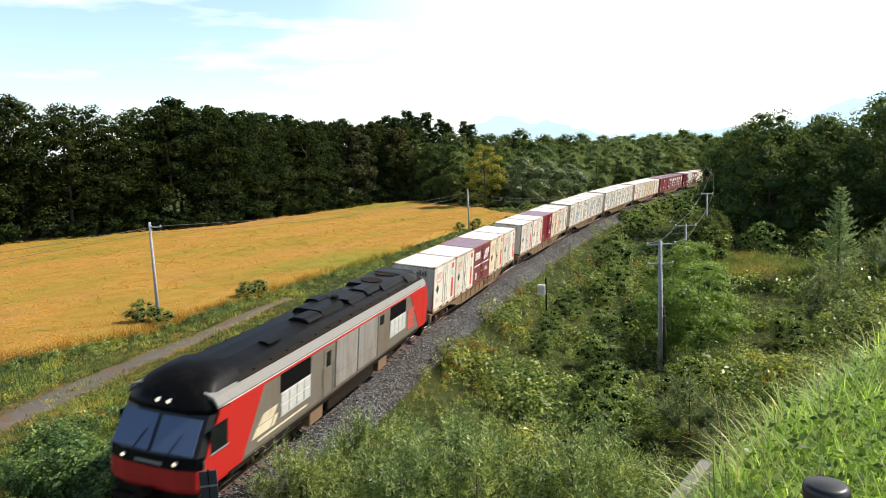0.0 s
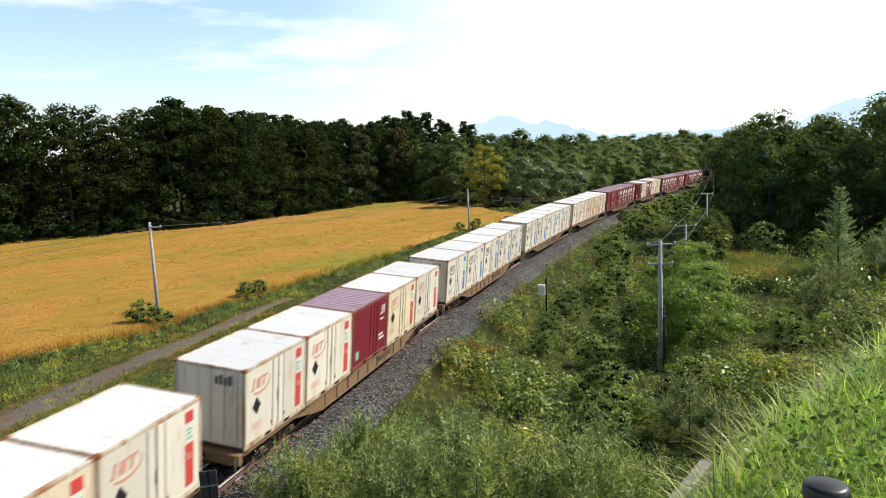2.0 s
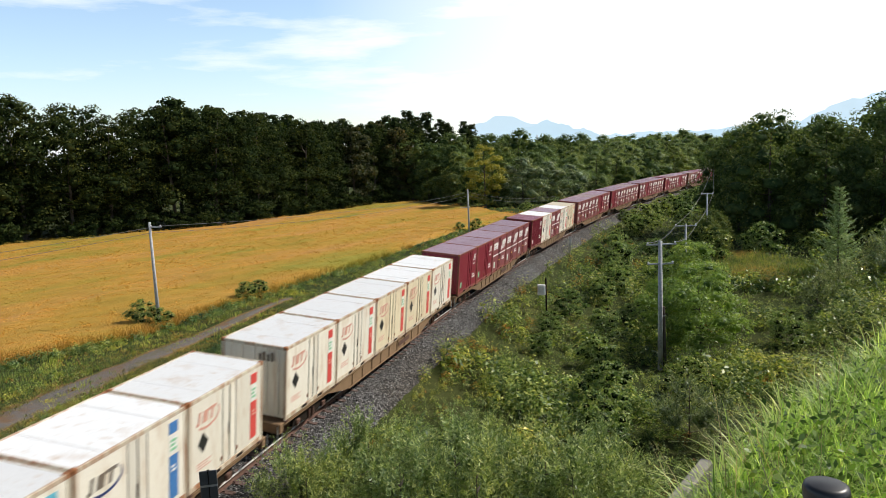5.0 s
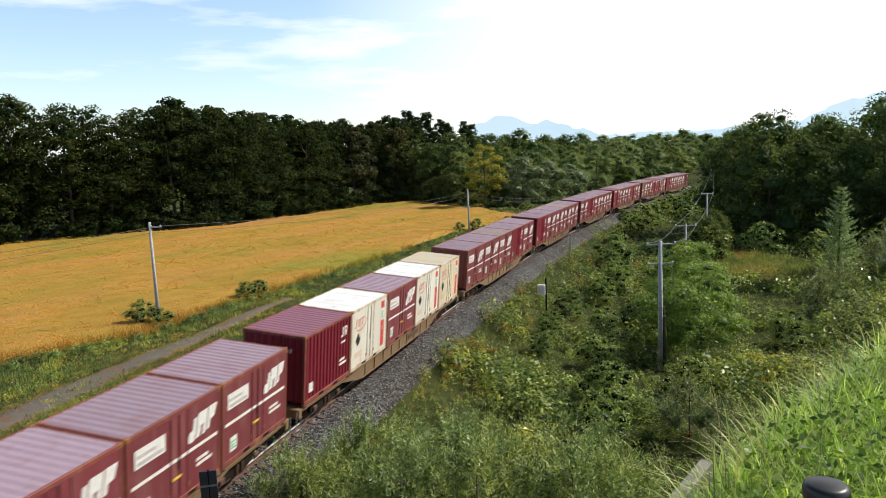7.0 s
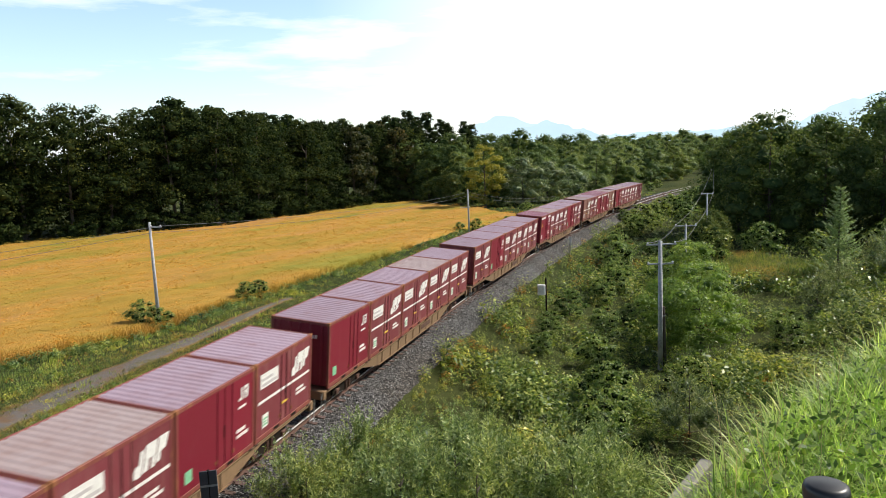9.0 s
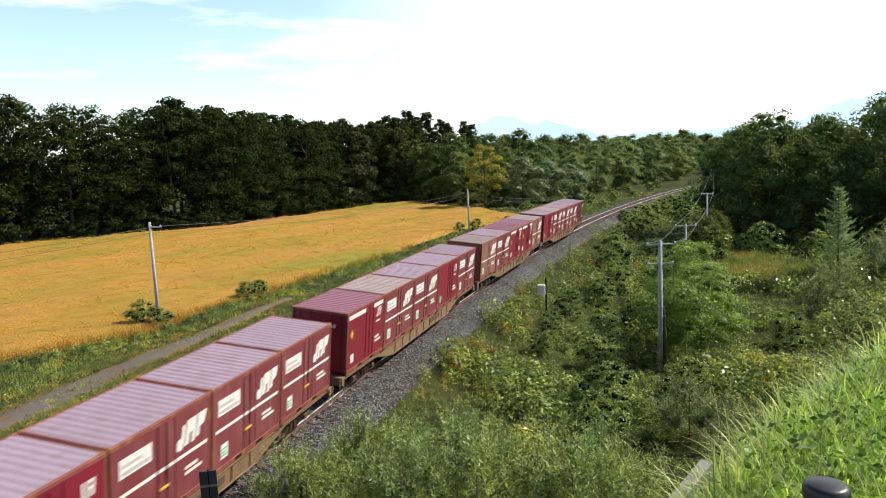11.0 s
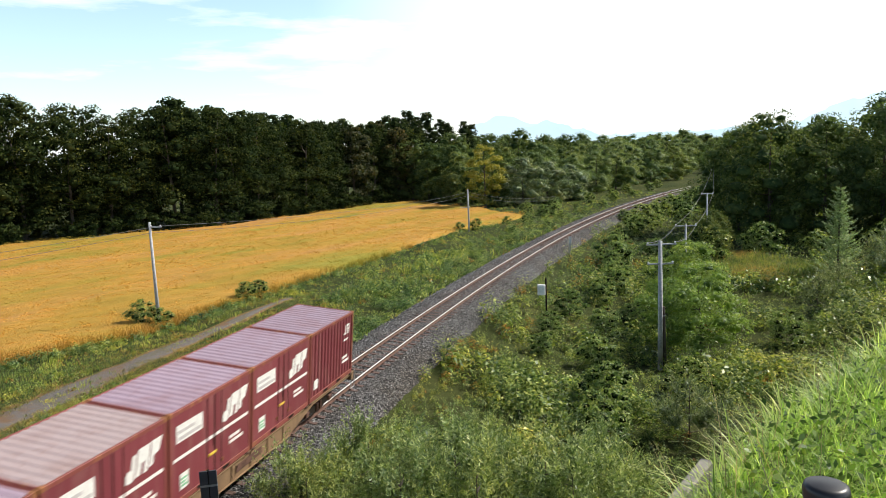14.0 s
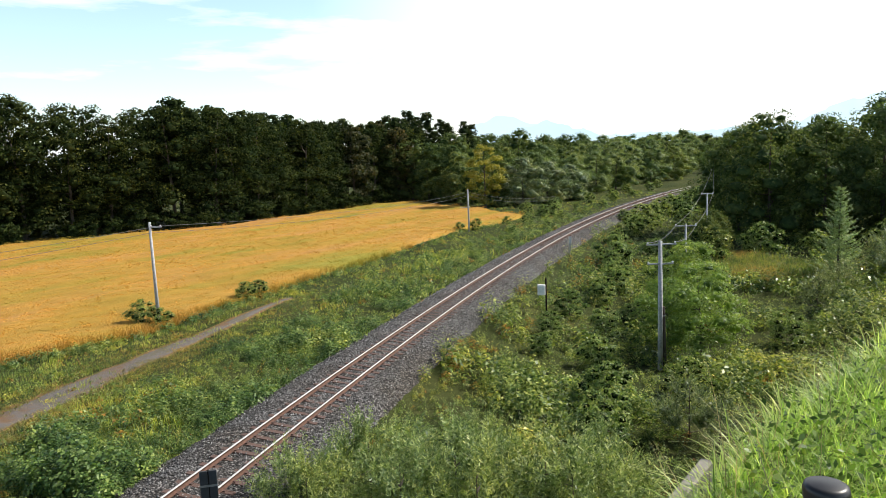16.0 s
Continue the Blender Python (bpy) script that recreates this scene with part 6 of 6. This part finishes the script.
        part("brow", loft([ring(f + 0.70, 1.39, 2.93, f + 0.56, f + 2.5), ring(f + 0.72, 1.36, 3.10, f + 0.58, f + 2.5), ring(f + 0.84, 1.22, 3.34, f + 0.72, f + 2.5), ring(f + 1.1, 1.06, 3.58, f + 0.98, f + 2.5), ring(f + 1.5, 0.84, 3.76, f + 1.38, f + 2.5), ring(f + 1.95, 0.5, 3.86, f + 1.85, f + 2.5)]), M_LROOF, c, "rounded black cab roof", True)
        for x, z, y in ((-0.8, 1.8, f - 0.0), (0.8, 1.8, f - 0.0), (-0.17, 3.2, f + 0.6), (0.17, 3.2, f + 0.6)):
            h = part("headlight", cyl(bmesh.new(), (x, sy * (y + 0.08), z), (x, sy * (y - 0.03), z), 0.065, seg=14), M_STEELGREY, c)
            part("lens", cyl(bmesh.new(), (x, sy * (y - 0.03), z), (x, sy * (y - 0.04), z), 0.046, seg=14), M_LAMP if sy > 0 else M_SIGNW, h)
        for x in (-0.55, 0.55):
            part("wiper", cyl(bmesh.new(), (x, sy * (f + 0.0), 1.98), (x + 0.28, sy * (f + 0.27), 2.5), 0.014, seg=6), M_BLACK, c)
        part("nose_plate", box(-0.42, 0.42, sy * (f - 0.035), sy * (f - 0.02), 1.70, 1.80), M_LBAND, c, "pale plate of unreadable writing")
        part("plough", prism(bmesh.new(), [(-1.3, 0.62), (1.3, 0.62), (1.1, 0.16), (-1.1, 0.16)], "y", sy * (f + 0.05), sy * (f + 0.16)), M_DARK, c, "black snow plough")
        part("buffer_skirt", prism(bmesh.new(), [(-1.35, 0.95), (1.35, 0.95), (1.2, 0.3), (-1.2, 0.3)], "y", sy * (f + 0.25), sy * (f + 0.4)), M_DARK, c)
        part("coupler", box(-0.18, 0.18, sy * (f - 0.5), sy * (f + 0.4), 0.72, 1.0, bevel=0.04), M_DARK, c)
        for sx in (-1, 1):
            part("hand_rail", cyl(bmesh.new(), (sx * 1.47, sy * (f + 0.32), 1.0), (sx * 1.47, sy * (f + 0.32), 1.9), 0.018, seg=6), M_STEELGREY, c)

    cab(1)
    cab(-1)
    for y in (-6.8, -0.3, 6.2):
        make_bogie(t, y, 0.455, 2.1)
    mid = FIRST - 0.6 - 0.76 - 9.9
    t.matrix_basis = axle_pose(mid)
    TRAIN.append((t, mid, Matrix()))


make_loco()

# ---- poles, signs, wall, hills ----
def pole(name, label, x, y, h, lean, arms, r0=0.13, r1=0.09, mat=None, group="line-side poles"):
    """arms: (height, from, to, direction in degrees)."""
    t = thing(name, label, "utility pole", group, m=pose(x, y, z_at(x, y), 0, lean, 0))
    part("shaft", cyl(bmesh.new(), (0, 0, -0.5), (0, 0, h), r0, r1, 14), mat or M_POLE, t, smooth=True)
    for z, a, b, d in arms:
        c, s = math.cos(radians(d)), math.sin(radians(d))
        bm = bmesh.new()
        bx(bm, a, b, -0.04, 0.04, z - 0.04, z + 0.04, 0.008)
        bmesh.ops.rotate(bm, verts=bm.verts, matrix=Matrix.Rotation(radians(d), 3, "Z"))
        arm = part("cross_arm", bm, M_STEELGREY, t, "steel cross arm")
        for e in (a + 0.06, b - 0.06) if b - a > 0.5 else (b - 0.05,):
            bm = bmesh.new()
            cyl(bm, (e * c, e * s, z + 0.03), (e * c, e * s, z + 0.13), 0.035, seg=8)
            cyl(bm, (e * c, e * s, z + 0.07), (e * c, e * s, z + 0.11), 0.055, seg=8)
            part("insulator", bm, M_SIGNW, arm, "white insulator")
    return t


def wire(name, label, pts, sag, r=0.012):
    t = thing(name, label, "cable")
    for a, b in zip(pts, pts[1:]):
        a, b = Vector(a), Vector(b)
        n = 14
        V, F = [], []
        for i in range(n + 1):
            f = i / n
            p = a.lerp(b, f) - Vector((0, 0, sag * 4 * f * (1 - f)))
            d = (b - a).normalized()
            sx = d.cross(Vector((0, 0, 1))).normalized()
            up = sx.cross(d)
            for k in range(4):
                w = sx * math.cos(k * math.pi / 2) + up * math.sin(k * math.pi / 2)
                V.append(p + w * r)
            if i:
                for k in range(4):
                    F.append((4 * i - 4 + k, 4 * i - 4 + (k + 1) % 4, 4 * i + (k + 1) % 4, 4 * i + k))
        obj("span", mesh_np("span", [tuple(v) for v in V], F), M_WIRE, t)


PL = (-17.6, 42.1)
PM = (3.4, 88.1)
PR = (11.25, 35.9)
P2 = (16.7, 47.7)
P3 = (27.4, 72.0)
pole("utility_pole", "slim grey concrete pole at the field edge", *PL, 6.45, 0.0, [(6.15, 0.0, 0.7, 0)], 0.12, 0.075)
pole("utility_pole", "slim dark pole with a low side arm by the field", *PM, 5.3, 0.0, [(3.0, -1.0, 0.2, 0)], 0.12, 0.09)
pole("utility_pole", "grey concrete pole with two cross arms in the bushes", *PR, 6.9, 0.0, [(6.72, -0.72, 0.82, 0), (5.7, -0.68, 0.7, 0)], 0.14, 0.10)
STAY = thing("stub_post", "dark weathered wooden stub beside the concrete pole", "post", m=pose(PR[0] + 0.26, PR[1] + 0.1, z_at(*PR), 0, -1.5, 0))
part("shaft", cyl(bmesh.new(), (0, 0, -0.4), (0, 0, 3.4), 0.12, 0.1, 10), M_BARK, STAY)
part("strap", cyl(bmesh.new(), (0, 0, 2.9), (0, 0, 2.96), 0.115, seg=10), M_STEELGREY, STAY)
pole("utility_pole", "slim pole with a short cross arm among the bushes", *P2, 4.0 - z_at(*P2), 0.0, [(3.87 - z_at(*P2), -0.75, 0.75, 0)], 0.1, 0.07)
pole("utility_pole", "far slim pole above the shrubs", 39, 280, 15, 0.0, [], 0.25, 0.2)
pole("utility_pole", "slim pole with cross arm before the trees", *P3, 4.4 - z_at(*P3), 0.0, [(4.3 - z_at(*P3), -0.65, 0.65, 0)], 0.1, 0.07)


def top(p, h, dx=0.0):
    return (p[0] + dx, p[1], z_at(*p) + h)


wire("overhead_cable", "thin dark cables from pole to pole along the field", [(-45, 10, 5.2), top(PL, 6.2, 0.6), top(PM, 4.9), (16.5, 100, 2.9)], 0.55)
wire("overhead_cable", "thin dark lower cable along the field", [(-45, 10, 4.7), top(PL, 5.8, 0.05), top(PM, 4.5), (16.5, 100, 2.5)], 0.6)
for dx in (-0.66, 0.76):
    wire("overhead_cable", "pale sagging cables between the line-side poles", [top(PR, 6.85, dx), (P2[0] + dx, P2[1], 4.0), (P3[0] + dx * 0.8, P3[1], 4.4), (37, 95, 7.0)], 0.35, 0.016)


def make_signs():
    x, y = 6.75, 46.2
    t = thing("telephone_box", "white metal line-side box on a dark post", "box", m=pose(x, y, z_at(x, y), 0, 0, -18))
    part("post", box(0.0, 0.1, -0.05, 0.05, -0.3, 2.55, bevel=0.01), M_DARK, t)
    b = part("case", box(-0.5, 0.02, -0.2, 0.12, 1.42, 2.06, bevel=0.04), M_SIGNW, t, "white case")
    part("lid", box(-0.53, 0.04, -0.23, 0.14, 2.06, 2.11, bevel=0.01), M_SIGNW, b)
    x, y = 12.75, 69.6
    t = thing("marker_post", "small white line-side marker post", "post", m=pose(x, y, z_at(x, y)))
    part("post", box(-0.06, 0.06, -0.06, 0.06, -0.3, 1.9, bevel=0.01), M_POLE, t)
    part("head", box(-0.13, 0.13, -0.07, -0.06, 1.2, 1.85), M_SIGNW, t)
    x, y = -5.5, 15.0
    t = thing("trackside_marker", "dark grey twin-board marker beside the track", "sign", m=pose(x, y, z_at(x, y), 0, 0, 12))
    h = 2.55 - z_at(x, y)
    part("post", box(-0.03, 0.03, -0.03, 0.03, -0.3, h, bevel=0.005), M_DARK, t)
    part("board", box(-0.19, -0.012, -0.05, -0.02, h - 1.1, h, bevel=0.01), M_STEELDARK, t)
    part("board", box(0.012, 0.19, -0.05, -0.02, h - 1.1, h, bevel=0.01), M_STEELDARK, t)
    part("band", box(-0.19, 0.19, -0.058, -0.052, h - 0.38, h - 0.33), M_STEELGREY, t)


M_STEELDARK = plain("dark_grey_board", (0.07, 0.075, 0.085), 0.5)
make_signs()


def make_bollard():
    x, y, zt = 1.13, 2.0, 8.325
    t = thing("fence_post", "black rounded post top of the roadside fence", "post", m=pose(x, y, 0))
    z0 = z_at(x, y)
    part("tube", cyl(bmesh.new(), (0, 0, z0 - 0.2), (0, 0, zt - 0.04), 0.060, seg=24), M_BLACK, t, smooth=False)
    bm = bmesh.new()
    rings = []
    for r, z in ((0.064, zt - 0.05), (0.066, zt - 0.02), (0.062, zt - 0.006), (0.05, zt), (0.0, zt + 0.002)):
        rings.append([bm.verts.new((r * math.cos(a * math.pi / 14), r * math.sin(a * math.pi / 14), z)) for a in range(28)] if r else [bm.verts.new((0, 0, z))])
    for a, b in zip(rings, rings[1:]):
        for i in range(28):
            j = (i + 1) % 28
            bm.faces.new((a[i], a[j], b[j], b[i]) if len(b) > 1 else (a[i], a[j], b[0]))
    bmesh.ops.recalc_face_normals(bm, faces=bm.faces)
    part("cap", bm, M_BLACK, t, "smooth black cap", True)


make_bollard()


def make_wall():
    t = thing("wing_wall", "weathered concrete wing wall edging the grassy bank", "wall", kind="structure")
    bm = bmesh.new()
    bx(bm, -0.06, 0.04, -3.4, 0.05, -6.5, 0.0, 0.015)
    w = part("coping", bm, M_CONC, t)
    t.matrix_basis = pose(2.02, 5.28, 6.86, 0, 0, -37)


make_wall()


def make_hills():
    for name, y, pts, col in (("far_mountains", 4300, [(-400, 0), (120, 90), (230, 185), (330, 230), (430, 236), (560, 188), (700, 140), (820, 115), (900, 90), (1300, 95), (1900, 95), (2240, 130), (2450, 215), (2600, 255), (2780, 295), (3100, 330), (4200, 200)], (0.62, 0.80, 0.93)),
                              ("far_foothills", 4000, [(150, 0), (330, 90), (520, 150), (640, 185), (760, 150), (1000, 70), (1500, 90), (2200, 120), (3500, 140)], (0.58, 0.77, 0.90))):
        m, nt, b = nodes_of(name + "_haze")
        b.inputs["Base Color"].default_value = (0, 0, 0, 1)
        b.inputs["Specular IOR Level"].default_value = 0.0
        n = noise_tex(nt, 0.004, 4)
        c = ramp_of(nt, n, [(0.3, tuple(v * 0.97 for v in col)), (0.7, tuple(min(1, v * 1.03) for v in col))])
        nt.links.new(c, b.inputs["Emission Color"])
        b.inputs["Emission Strength"].default_value = 1.0
        xs = np.linspace(pts[0][0], pts[-1][0], 160)
        zs = np.interp(xs, *np.array(pts, float).T) + 10 * wob(xs, xs, 0.03, 1.0) + 5 * wob(xs, xs, 0.09, 2.0)
        V = np.concatenate([np.stack([xs, np.full_like(xs, y), np.full_like(xs, -30)], -1), np.stack([xs, np.full_like(xs, y + 120), zs], -1)])
        n_ = len(xs)
        F = np.stack([np.arange(n_ - 1), np.arange(1, n_), np.arange(1, n_) + n_, np.arange(n_ - 1) + n_], -1)
        tagged(obj(name, mesh_np(name, V, F), m), "pale blue mountains in the haze", "mountains", kind="structure")


make_hills()
make_sleepers(TRACK)


# ---- what moves ----
def motions():
    times = [i * 0.5 for i in range(33)]
    turns = [i / FPS for i in range(16 * FPS + 1)]
    for ob, s0, off in TRAIN:
        # the camera's clock runs a hair early at the half seconds
        walk(ob, [(t, axle_pose(s0 - SPEED * (t - (0.013 if i % 2 else 0.0))) @ off) for i, t in enumerate(times)])
        for w in ob.children_recursive:
            if w.name.startswith("wheelset"):
                at, r = w.location.copy(), w.location.z - 0.003
                walk(w, [(t, Matrix.Translation(at) @ Matrix.Rotation(SPEED * t / r, 4, "X")) for t in turns])
    base = FIR.matrix_basis.copy()
    walk(FIR, [(t, base @ pose(0, 0, 0, 0.4 * math.sin(t * 1.1), 0.7 * math.sin(t * 0.75 + 2.2), 0)) for t in [i * 0.8 for i in range(21)]])


motions()
